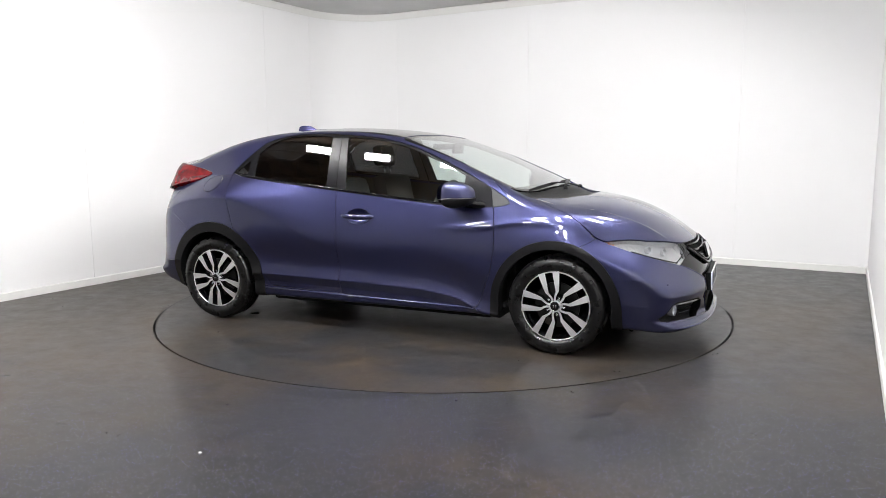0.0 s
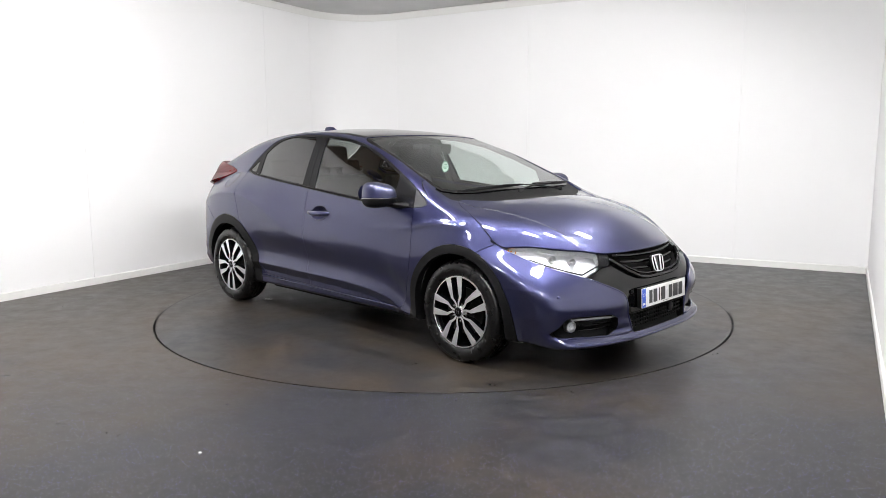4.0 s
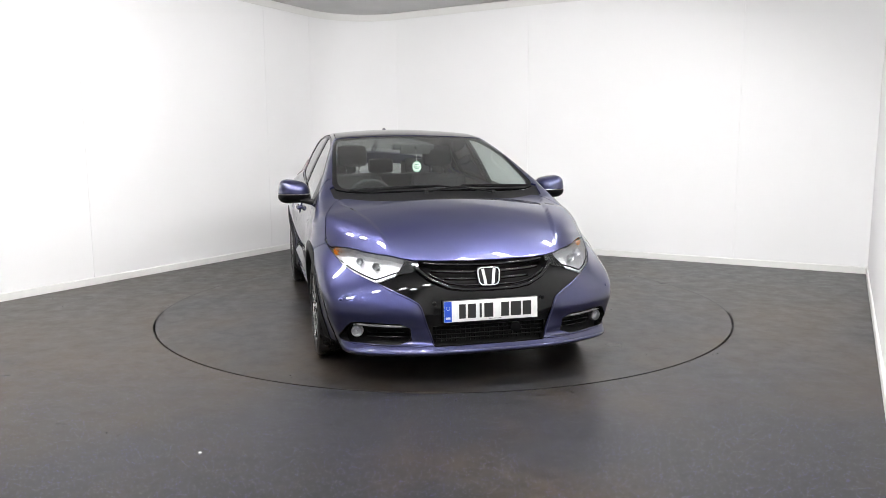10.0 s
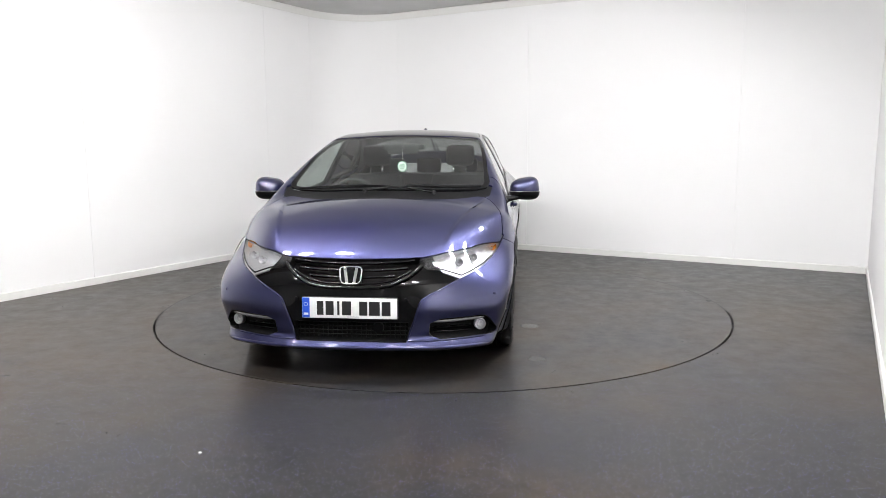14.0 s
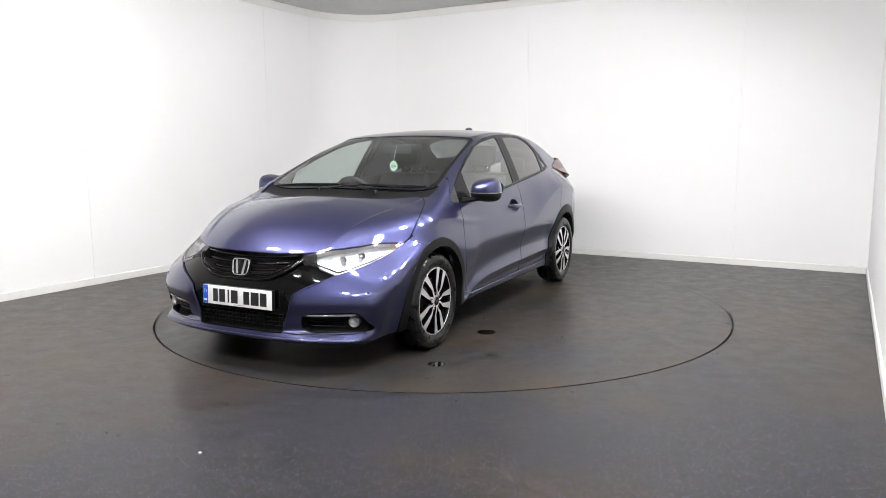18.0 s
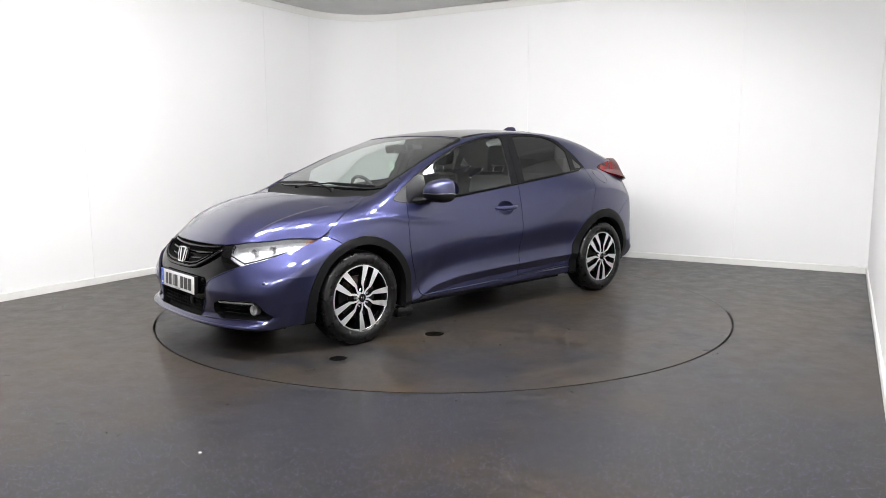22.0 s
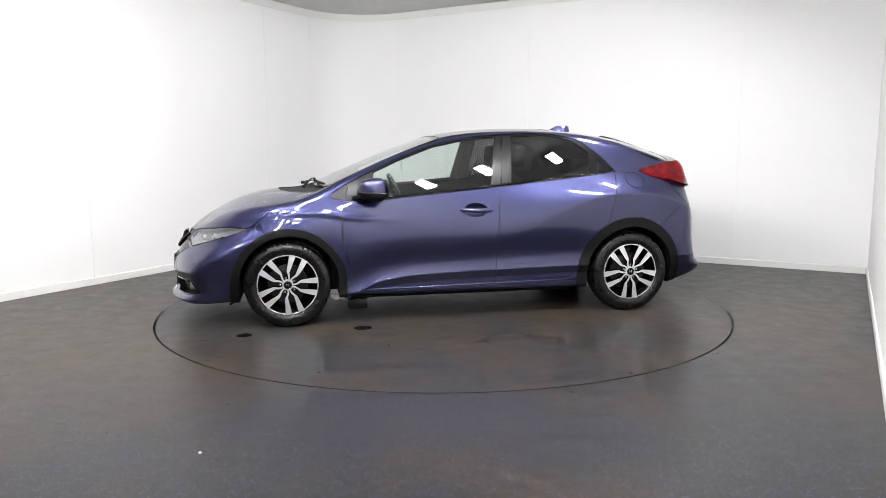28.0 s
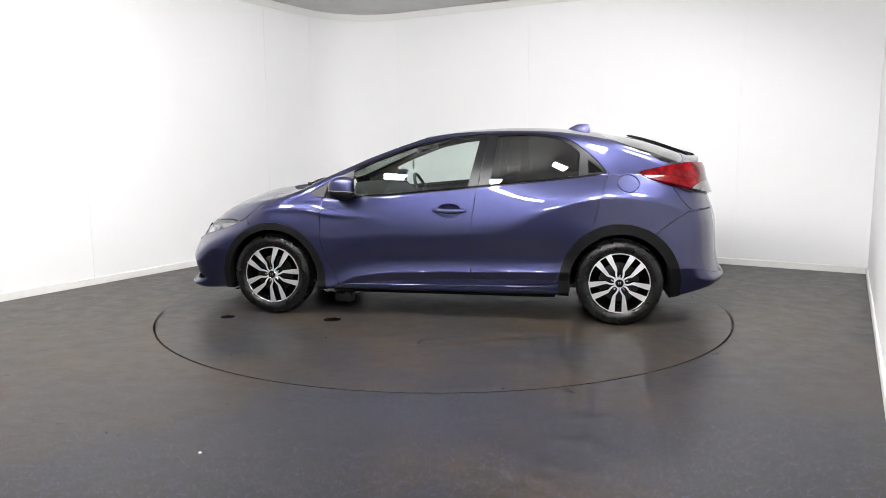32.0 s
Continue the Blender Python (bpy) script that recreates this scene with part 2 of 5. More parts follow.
def turned(name, profile, material_, steps=64, axis="y", closed=False, smooth=True):
    vs, fs = lathe(profile, steps, axis, closed=closed)
    bm = bmesh.new()
    q = [bm.verts.new(v) for v in vs]
    for f in fs:
        bm.faces.new([q[i] for i in f])
    bmesh.ops.remove_doubles(bm, verts=bm.verts, dist=1e-6)
    return done(bm, name, material_, smooth=smooth)


def tube(points, radius, sides=10, caps=True, flat=1.0):
    """A rod along points; radius may be a list."""
    pts = [Vector(p) for p in points]
    rad = radius if isinstance(radius, (list, tuple)) else [radius] * len(pts)
    vs, fs = [], []
    for i, p in enumerate(pts):
        d = (pts[min(i + 1, len(pts) - 1)] - pts[max(i - 1, 0)]).normalized()
        a = d.cross(Vector((0, 0, 1)) if abs(d.z) < .9 else Vector((1, 0, 0))).normalized()
        b = a.cross(d)
        for k in range(sides):
            t = 2 * math.pi * k / sides
            vs.append(p + a * rad[i] * math.cos(t) + b * rad[i] * flat * math.sin(t))
    for i in range(len(pts) - 1):
        for k in range(sides):
            l = (k + 1) % sides
            fs.append((i * sides + k, i * sides + l, (i + 1) * sides + l, (i + 1) * sides + k))
    if caps:
        fs.append(tuple(range(sides))[::-1])
        fs.append(tuple(range((len(pts) - 1) * sides, len(pts) * sides)))
    return vs, fs


def add(bm, vs, fs, index=0):
    q = [bm.verts.new(v) for v in vs]
    for f in fs:
        bm.faces.new([q[i] for i in f]).material_index = index
    return q
# ---- the room ----
def slab(name, quad, z0, z1, m):
    """An upright plate: quad is four (u, v) corners."""
    vs = [room(u, v, z) for z in (z0, z1) for u, v in quad]
    return mesh(name, vs, [(3, 2, 1, 0), (4, 5, 6, 7)] + [(i, (i + 1) % 4, 4 + (i + 1) % 4, 4 + i) for i in range(4)], [m])


def ribbon(name, line, depth, z0, z1, m, kind_label, bevel=0.0):
    """A wall or trim that follows a line of (u, v) points on its room side; depth goes outwards."""
    n = len(line)
    pts = [Vector(p) for p in line]
    off = []
    for i, p in enumerate(pts):
        d = (pts[min(i + 1, n - 1)] - pts[max(i - 1, 0)]).normalized()
        off.append(p + Vector((d.y, -d.x)) * depth)
    prof = [(0, z0), (0, z1 - bevel), (bevel, z1), (1, z1), (1, z0)]
    vs, fs = [], []
    for i in range(n):
        for a, z in prof:
            q = pts[i].lerp(off[i], a if a in (0, 1) else bevel / abs(depth))
            vs.append(room(q.x, q.y, z))
    k = len(prof)
    for i in range(n - 1):
        for j in range(k):
            l = (j + 1) % k
            fs.append((i * k + j, i * k + l, (i + 1) * k + l, (i + 1) * k + j))
    fs += [tuple(range(k)), tuple(range((n - 1) * k, n * k))[::-1]]
    bm = bmesh.new()
    add(bm, vs, fs)
    ob = new(name, done(bm, name, m, smooth=n > 3))
    return tagged(ob, kind_label, kind="structure")


ARC = [(BACK - ROUND + ROUND * math.sin(a), LEFT + ROUND - ROUND * math.cos(a)) for a in [math.pi / 2 * i / 16 for i in range(17)]]
GAP = .0012
R_END = right_at(FRONT)
# left wall in boards with fine upright joints
LEFT_JOINTS = [FRONT, -5.65, -3.25, -.849, 1.55, BACK - ROUND]
wall_left = new("wall_left", slab("wall_left", [(FRONT, LEFT - .012), (FRONT, LEFT - .15), (BACK - ROUND, LEFT - .15), (BACK - ROUND, LEFT - .012)], 0, HIGH, M_WALL))
tagged(wall_left, "plain white boarded wall with fine upright joints", kind="structure")
for a, b in zip(LEFT_JOINTS, LEFT_JOINTS[1:]):
    part("panel", slab("panel", [(a + GAP, LEFT), (a + GAP, LEFT - .0115), (b - GAP, LEFT - .0115), (b - GAP, LEFT)], 0, HIGH, M_WALL), wall_left)
ribbon("wall_corner", ARC, .15, 0, HIGH, M_WALL, "white wall rounded where two walls meet")
wall_back = new("wall_back", slab("wall_back", [(BACK + .012, LEFT + ROUND), (BACK + .15, LEFT + ROUND), (BACK + .15, 3.2), (BACK + .012, 3.2)], 0, HIGH, M_WALL))
tagged(wall_back, "plain white boarded wall with fine upright joints", kind="structure")
BACK_JOINTS = [LEFT + ROUND, -.62, 1.78, 3.034]
for a, b in zip(BACK_JOINTS, BACK_JOINTS[1:]):
    part("panel", slab("panel", [(BACK, a + GAP), (BACK + .0115, a + GAP), (BACK + .0115, b - GAP), (BACK, b - GAP)], 0, HIGH, M_WALL), wall_back)
tagged(new("wall_right", slab("wall_right", [(BACK, 3.034), (BACK, 3.184), (FRONT, R_END + .15), (FRONT, R_END)], 0, HIGH, M_WALL)),
       "plain white wall beside the camera", kind="structure")
tagged(new("wall_front", slab("wall_front", [(FRONT, LEFT - .15), (FRONT - .15, LEFT - .15), (FRONT - .15, R_END + .15), (FRONT, R_END + .15)], 0, HIGH, M_WALL)),
       "plain white wall that closes the room", kind="structure")

# skirting boards and cornice
ROUND_LINE = lambda d: [(FRONT, LEFT + d)] + [(BACK - ROUND + (ROUND - d) * math.sin(a), LEFT + ROUND - (ROUND - d) * math.cos(a))
                                              for a in [math.pi / 2 * i / 16 for i in range(17)]] + [(BACK - d, 3.034 - d)]
ribbon("baseboard", ROUND_LINE(.016), .0155, .0, .068, M_TRIM, "white painted skirting board, slightly scuffed", .006)
ribbon("baseboard", [(BACK - .02, 3.034 - .014), (FRONT, R_END - .014)], .0135, .0, .068, M_TRIM, "white painted skirting board, slightly scuffed", .006)
ribbon("cornice", ROUND_LINE(.012), .0115, 2.912, HIGH - .002, M_TRIM, "glossy white band under the ceiling", .004)
ribbon("cornice", [(BACK - .02, 3.034 - .010), (FRONT, R_END - .010)], .0095, 2.912, HIGH - .002, M_TRIM, "glossy white band under the ceiling", .004)

# ceiling: boards in a thin grid, one mesh
bm = bmesh.new()
cv = [(FRONT - .15, LEFT - .15), (BACK + .15, LEFT - .15), (BACK + .15, R_END + .2), (FRONT - .15, R_END + .2)]
q0 = [bm.verts.new(room(u, v, HIGH)) for u, v in cv]
q1 = [bm.verts.new(room(u, v, HIGH + .1)) for u, v in cv]
bm.faces.new(q0), bm.faces.new(q1[::-1])
for i in range(4):
    bm.faces.new((q0[i], q0[(i + 1) % 4], q1[(i + 1) % 4], q1[i]))
to_ceiling = Matrix(((U.x, V.x, 0, 0), (U.y, V.y, 0, 0), (0, 0, 1, HIGH), (0, 0, 0, 1)))
for k in range(9):
    u = FRONT + .35 + 1.2 * k
    if u < BACK:
        bmesh.ops.transform(bm, matrix=to_ceiling, verts=box(bm, u - .006, u + .006, LEFT, R_END, -.002, .001))
rng = random.Random(4)
for k in range(10):
    u = -3.4 + .26 * k
    vs = box(bm, u + .004, u + .254, LEFT + .02, -.10, -.030 - rng.uniform(0, .012), -.004)
    for f in {f for v in vs for f in v.link_faces}:
        f.material_index = 1
    bmesh.ops.transform(bm, matrix=to_ceiling, verts=vs)
tagged(new("ceiling", done(bm, "ceiling", M_CEILING, M_TIMBER, smooth=False)), "pale grey board ceiling with a bare brown planked bay", kind="structure")

# LED ceiling panels
TO_ROOM = Matrix.Rotation(TURN, 4, "Z")
bm = bmesh.new()
box(bm, -.075, .075, -.148, .148, -.03, .02, .008)
housing_mesh = done(bm, "housing", M_TRIM)
bm = bmesh.new()
box(bm, -.063, .063, -.133, .133, -.034, -.0305)
diffuser_mesh = done(bm, "diffuser", M_LED)
bm = bmesh.new()
vs, fs = tube([(0, 0, 0), (0, 0, .05), (0, 0, .1315)], .012, 8)
add(bm, vs, fs)
bracket_mesh = done(bm, "bracket", M_TRIM)
for u, v, tip, roll in FLOODS:
    lamp = new("ceiling_light")
    tagged(lamp, "oblong white LED flood lamp under the ceiling, lit", "ceiling light", "ceiling LED lamps")
    lamp.matrix_basis = Matrix.Translation(room(u, v, HIGH - .13)) @ TO_ROOM @ (pose(0, 0, 0, 0, tip, 0) if tip else pose(0, 0, 0, roll, 0, 0))
    part("housing", housing_mesh, lamp)
    part("diffuser", diffuser_mesh, lamp, "glowing white diffuser")
    part("bracket", bracket_mesh, lamp, m=pose(0, 0, 0, 0, -tip, 0) if tip else pose(0, 0, 0, -roll, 0, 0))

# ---- floor in two-metre sheets round the turntable ----
R_PIT, R_TABLE = 2.222, 2.209
SEAMS = [FRONT - .1, -4.69, -2.71, -.755, 1.18, BACK + .1]


def cut(v, f, val, keep_below=True):
    """The triangles of (v, f) on the side where val < 0 (or > 0), split along val = 0."""
    if not keep_below:
        val = -val
    v, f = np.asarray(v, float), np.asarray(f, int)
    inside = val < 0
    count = inside[f].sum(1)
    whole = f[count == 3]
    extra, made, tris = [], {}, []

    def cross(i, j):
        key = (i, j) if i < j else (j, i)
        if key not in made:
            t = val[i] / (val[i] - val[j])
            t = min(max(t, 1e-4), 1 - 1e-4)
            made[key] = len(v) + len(extra)
            extra.append(v[i] + (v[j] - v[i]) * t)
        return made[key]
    for tri in f[(count > 0) & (count < 3)]:
        a, b, c = (int(q) for q in tri)
        n = int(inside[a]) + int(inside[b]) + int(inside[c])
        while not (inside[a] if n == 1 else not inside[a]):
            a, b, c = b, c, a
        p, q = cross(a, b), cross(a, c)
        tris += [(a, p, q)] if n == 1 else [(p, b, c), (p, c, q)]
    v2 = np.concatenate([v, np.array(extra).reshape(-1, 3)]) if extra else v
    f2 = np.concatenate([whole, np.array(tris, int).reshape(-1, 3)]) if tris else whole
    used, back = np.unique(f2, return_inverse=True)
    return v2[used], back.reshape(-1, 3)


floor = new("floor")
tagged(floor, "dark grey speckled safety-vinyl floor with worn brownish patches", kind="structure")
for a, b in zip(SEAMS, SEAMS[1:]):
    nu, nv = max(int((b - a) / .05), 2), 132
    us, vs_ = np.linspace(a + .0024, b - .0024, nu), np.linspace(LEFT - .12, R_END + .12, nv)
    gu, gv = np.meshgrid(us, vs_, indexing="ij")
    pts = np.stack([gu * U.x + gv * V.x, gu * U.y + gv * V.y, 0 * gu], -1).reshape(-1, 3)
    i = np.arange(nu * nv).reshape(nu, nv)
    q = np.stack([i[:-1, :-1], i[1:, :-1], i[1:, 1:], i[:-1, 1:]], -1).reshape(-1, 4)
    tri = np.concatenate([q[:, [0, 2, 1]], q[:, [0, 3, 2]]])
    near = np.hypot(pts[:, 0], pts[:, 1]) - R_PIT
    pv, pf = cut(pts, tri, near, False)
    part("vinyl_sheet", mesh("vinyl_sheet", pv, pf, [M_FLOOR]), floor)
sub = [room(u, v, -.045) for u, v in cv]
part("screed", mesh("screed", sub + [room(u, v, -.12) for u, v in cv], [(3, 2, 1, 0), (4, 5, 6, 7)] + [(i, (i + 1) % 4, 4 + (i + 1) % 4, 4 + i) for i in range(4)], [M_STEEL_EDGE]), floor)
# small white crumb on the floor
bm = bmesh.new()
bmesh.ops.create_icosphere(bm, subdivisions=2, radius=.0055)
for v in bm.verts:
    v.co = Vector((v.co.x * 1.5, v.co.y, v.co.z * .6 + .0033)) * (1 + .25 * noise.noise(v.co * 150))
crumb = tagged(new("crumb", done(bm, "crumb", M_PLATE_WHITE)), "small white crumb of litter lying on the dark floor", "litter")
crumb.location = (-1.028, -2.954, 0)

# ---- turntable ----
turntable = new("turntable")
tagged(turntable, "large round turntable plate covered in dark speckled vinyl", "turntable")
deck = turned("deck", [(0, .0005), (.6, .0005), (1.2, .0005), (1.8, .0005), (R_TABLE - .0006, .0005), (R_TABLE, -.001), (R_TABLE, -.03), (0, -.03)], M_PLATE, 192, "z")
part("deck", deck, turntable, "dark scuffed vinyl with two dark spots")
bm = bmesh.new()
box(bm, -.31, -.235, 2.155, 2.19, .0005, .002, .0006, pose(0, 0, 0, 0, 0, 0))
part("edge_strip", done(bm, "edge_strip", M_STEEL_EDGE), turntable, "short dark strip at the plate's edge")
# ---- the skin of the car: x forward from the front axle, y to its left, z up ----
def spline(*pts):
    """A smooth curve through the given (position, value) pairs, as a function."""
    p = sorted(pts)
    xs, ys = np.array([q[0] for q in p], float), np.array([q[1] for q in p], float)
    d = np.diff(ys) / np.diff(xs)
    h = np.diff(xs)
    m = np.empty(len(xs))
    m[0], m[-1] = d[0], d[-1]
    m[1:-1] = (d[:-1] * h[1:] + d[1:] * h[:-1]) / (h[:-1] + h[1:])

    def at(x):
        x = np.clip(x, xs[0], xs[-1])
        i = np.clip(np.searchsorted(xs, x) - 1, 0, len(xs) - 2)
        t = (x - xs[i]) / h[i]
        a, b = ys[i], ys[i + 1]
        return ((2 * t**3 - 3 * t**2 + 1) * a + (t**3 - 2 * t**2 + t) * h[i] * m[i]
                + (3 * t**2 - 2 * t**3) * b + (t**3 - t**2) * h[i] * m[i + 1])
    return at


def smoothstep(a, b, x):
    t = np.clip((x - a) / (b - a), 0, 1)
    return t * t * (3 - 2 * t)


CROWN = spline((.95, .40), (.86, .53), (.80, .60), (.74, .66), (.65, .732), (.5, .826), (.31, .903), (.1, .945), (-.08, .962),
               (-.2, .992), (-.43, 1.083), (-.8, 1.238), (-1.0, 1.309), (-1.14, 1.354), (-1.35, 1.392), (-1.6, 1.413), (-1.9, 1.419), (-2.2, 1.406),
               (-2.45, 1.377), (-2.75, 1.327), (-3.1, 1.213), (-3.3, 1.135), (-3.5, 1.04))
BEND = spline((.9, .12), (.7, .26), (.4, .23), (0, .14), (-.3, .07), (-.7, .06), (-1.1, .06), (-1.9, .12), (-2.2, .125), (-2.45, .155), (-2.75, .24), (-3.1, .26), (-3.4, .22))
WIDTH = spline((.9, .84), (.6, .856), (.3, .872), (0, .884), (-.4, .876), (-1.0, .879), (-1.6, .882), (-2.2, .883), (-2.6, .878),
               (-2.9, .85), (-3.2, .79), (-3.5, .72))
BELT = spline((.9, .74), (.5, .79), (.2, .85), (0, .865), (-.3, .875), (-.6, .884), (-1.56, .965), (-2.48, 1.068), (-2.9, 1.06), (-3.4, 1.02))
SHOULDER = spline((.9, .10), (.3, .08), (0, .07), (-.3, .05), (-.7, .050), (-1.2, .075), (-1.6, .097), (-2.1, .128), (-2.5, .16), (-2.8, .17), (-3.3, .12))
HAUNCH = spline((.9, .26), (-.3, .27), (-.6, .36), (-1.2, .40), (-1.7, .36), (-2.1, .225), (-2.35, .172), (-2.6, .162), (-2.87, .19), (-3.1, .25), (-3.5, .27))
CREASE = spline((.9, .22), (-.3, .22), (-.50, .235), (-.545, .252), (-.622, .290), (-.778, .323), (-1.176, .350), (-1.6, .360), (-2.175, .370), (-3.5, .38))
RIDGE = spline((.9, .74), (.204, .776), (.02, .806), (-.12, .813), (-.274, .807), (-.391, .785), (-.764, .753), (-1.5, .74), (-3.5, .74))
NOSE = spline((.08, .72), (.14, .80), (.17, .835), (.21, .853), (.25, .850), (.30, .838), (.40, .835), (.48, .83), (.54, .818), (.60, .79), (.66, .75), (.72, .70), (.9, .5))
TAIL = spline((.05, -3.22), (.12, -3.30), (.19, -3.375), (.28, -3.40), (.36, -3.385), (.48, -3.36), (.62, -3.35), (.76, -3.335), (.9, -3.285), (1.03, -3.235),
              (1.13, -3.21), (1.3, -3.10))


def skin(p):
    """Below 0 inside the car's body, above 0 outside."""
    x, y, z = p[..., 0], np.abs(p[..., 1]), p[..., 2]
    # top
    top = z - (CROWN(x) - BEND(x) * y**2 - .05 * smoothstep(.60, .80, y) * smoothstep(-2.3, -3.0, x))
    top = top - .011 * smoothstep(.458, .490, y - .266 * np.clip(.6 - x, 0, 1)) * smoothstep(-.25, -.05, x) * smoothstep(.66, .45, x)
    top = top / np.sqrt(1 + .16)
    # side
    b, w, s = BELT(x), WIDTH(x), SHOULDER(x)
    h = z - b
    mid = smoothstep(-.25, -.55, x) * smoothstep(-2.45, -2.1, x)
    q = z - CREASE(x)
    edge = smoothstep(-.011, .011, q)
    scoop = .049 * np.exp(-((np.maximum(q, -.02) - .085) / .135)**2) * edge + (.033 + np.clip(-.50 * q, -.004, .028) + .35 * np.clip(.22 - z, 0, 1)) * (1 - edge)
    low = w - mid * scoop - .14 * np.clip(.34 - z, 0, 1) * (1 - mid) - .28 * np.clip(.42 - z, 0, 1) * smoothstep(-2.85, -3.02, x) - .22 * np.clip(.50 - z, 0, 1) * smoothstep(.25, .5, x)
    hh = np.clip(h, 0, 1)
    deep = HAUNCH(x)
    side = y - (low - s * np.clip((h + deep) / deep, 0, 1)**(2 - .35 * smoothstep(-.4, -.7, x) - .35 * smoothstep(-1.9, -2.3, x)) - (.42 + .5 * smoothstep(-.2, .2, x)) * hh - .25 * hh**2)
    side = side - .0075 * np.exp(-((z - RIDGE(x)) / .022)**2) * smoothstep(-.9, -.35, x) * smoothstep(.33, .18, x)
    # nose and tail
    nose = (x - NOSE(z) + (.42 + .5 * smoothstep(.45, .75, z)) * y**3) / np.sqrt(1 + (1.26 * y**2)**2)
    outer = smoothstep(.30, .42, y)
    nose = nose - .020 * np.exp(-((z - .200) / .022)**2) + (.010 + .014 * outer) * np.exp(-((z - .255) / .026)**2) - .022 * np.exp(-((z - .405) / .062)**2) * outer
    tail = (TAIL(z) + .40 * y**2.6 - x) / np.sqrt(1 + (1.0 * y**1.6)**2)
    tail = tail - .024 * np.exp(-((z - .325) / .032)**2)
    under_f = .17 + .03 * smoothstep(.6, .2, x) + .075 * smoothstep(-2.95, -3.3, x) - z
    # soft joins
    def join(a, c, k):
        q = np.clip(.5 + .5 * (a - c) / k, 0, 1)
        return c + (a - c) * q + k * q * (1 - q)
    k = .045 + .035 * smoothstep(-.1, .3, x)
    g = join(top, side, k)
    g = join(g, nose, .034 + .028 * smoothstep(.4, .75, y))
    g = join(g, tail, .06)
    return join(g, under_f, .03)


def skin_normal(p):
    e = 2e-3
    n = np.stack([skin(p + np.eye(3)[i] * e) - skin(p - np.eye(3)[i] * e) for i in range(3)], -1)
    return n / np.maximum(np.linalg.norm(n, axis=-1, keepdims=True), 1e-9)


def skin_grid(along=340, round_=320, ends=190):
    """The left half of the skin as points, shot outwards from a spine."""
    xs = np.concatenate([np.full(ends, -2.9), np.linspace(-2.9, .35, along), np.full(ends, .35)])
    tilt = np.concatenate([-np.linspace(88.5, 1, ends), np.zeros(along), np.linspace(1, 88.5, ends)]) * np.pi / 180
    th = np.linspace(-np.pi / 2, np.pi / 2, round_)
    o = np.stack([xs, 0 * xs, .60 + 0 * xs], -1)[:, None, :]
    d = np.stack([np.sin(tilt)[:, None] + 0 * th, np.cos(tilt)[:, None] * np.cos(th), np.cos(tilt)[:, None] * np.sin(th)], -1)
    lo, hi = np.zeros(d.shape[:2]), np.full(d.shape[:2], 1.6)
    for _ in range(34):
        mid = (lo + hi) / 2
        out = skin(o + d * mid[..., None]) > 0
        lo, hi = np.where(out, lo, mid), np.where(out, mid, hi)
    return o + d * hi[..., None]

# ---- the car ----
PIVOT = np.array([-1.233, .279, 0.0])      # the turntable's centre in the car's own measures
car = new("car")
tagged(car, "violet-blue metallic five-door hatchback parked on the turntable", "car")


def area(*pts, rounds=2):
    """Signed distance to a closed outline with softened corners: below 0 inside."""
    p = np.array(pts, float)
    for _ in range(rounds):
        n = np.roll(p, -1, 0)
        p = np.stack([p * .8 + n * .2, p * .2 + n * .8], 1).reshape(-1, 2)
    a, b = p, np.roll(p, -1, 0)

    def at(x, y):
        q = np.stack([x, y], -1)
        best, wind = np.full(len(q), 9.0), np.zeros(len(q), bool)
        for s, e in zip(a, b):
            d = e - s
            t = np.clip(((q - s) @ d) / max(d @ d, 1e-12), 0, 1)
            best = np.minimum(best, np.hypot(*(q - s - t[:, None] * d).T))
            hit = (s[1] > q[:, 1]) != (e[1] > q[:, 1])
            with np.errstate(divide="ignore", invalid="ignore"):
                wind ^= hit & (q[:, 0] < (e[0] - s[0]) * (q[:, 1] - s[1]) / (e[1] - s[1]) + s[0])
        return np.where(wind, -best, best)
    return at


SHEETS = {}
grid = skin_grid()
na, nr = grid.shape[:2]
idx = np.arange(na * nr).reshape(na, nr)
quads = np.stack([idx[:-1, :-1], idx[1:, :-1], idx[1:, 1:], idx[:-1, 1:]], -1).reshape(-1, 4)
rest = (grid.reshape(-1, 3), np.concatenate([quads[:, [0, 1, 2]], quads[:, [0, 2, 3]]]))


def lift(name, dist, gap=.002, keep=True):
    """Takes a piece out of the skin along an outline, with a fine gap all round."""
    global rest
    v, f = rest
    d = dist(v)
    if keep:
        SHEETS[name] = cut(v, f, d + gap)
    rest = cut(v, f, d - gap, False)


def inner(source, name, dist, gap=.0, left=None):
    """Splits a piece that was lifted out before."""
    v, f = SHEETS[source]
    d = dist(v)
    SHEETS[name] = cut(v, f, d + gap)
    SHEETS[left or source] = cut(v, f, d - gap, False)


def side_view(shape, least=.3):
    return lambda v: np.maximum(shape(v[:, 0], v[:, 2]), least - v[:, 1])


def top_view(shape, least=.55):
    return lambda v: np.maximum(shape(v[:, 0], v[:, 1]), least - v[:, 2])


def front_view(shape, least=.1):
    return lambda v: np.maximum(shape(v[:, 1], v[:, 2]), least - v[:, 0])


HUB_Z, AXLES = .306, (0.0, -2.597)


def arch(x, r, spread=0.0):
    return lambda v: np.maximum(np.hypot(v[:, 0] - x, np.maximum(v[:, 2] - HUB_Z, 0)) - r - spread * np.clip(HUB_Z - v[:, 2] + .15, 0, 1), np.maximum(.40 - v[:, 1], .183 - v[:, 2] if spread else -9.0))


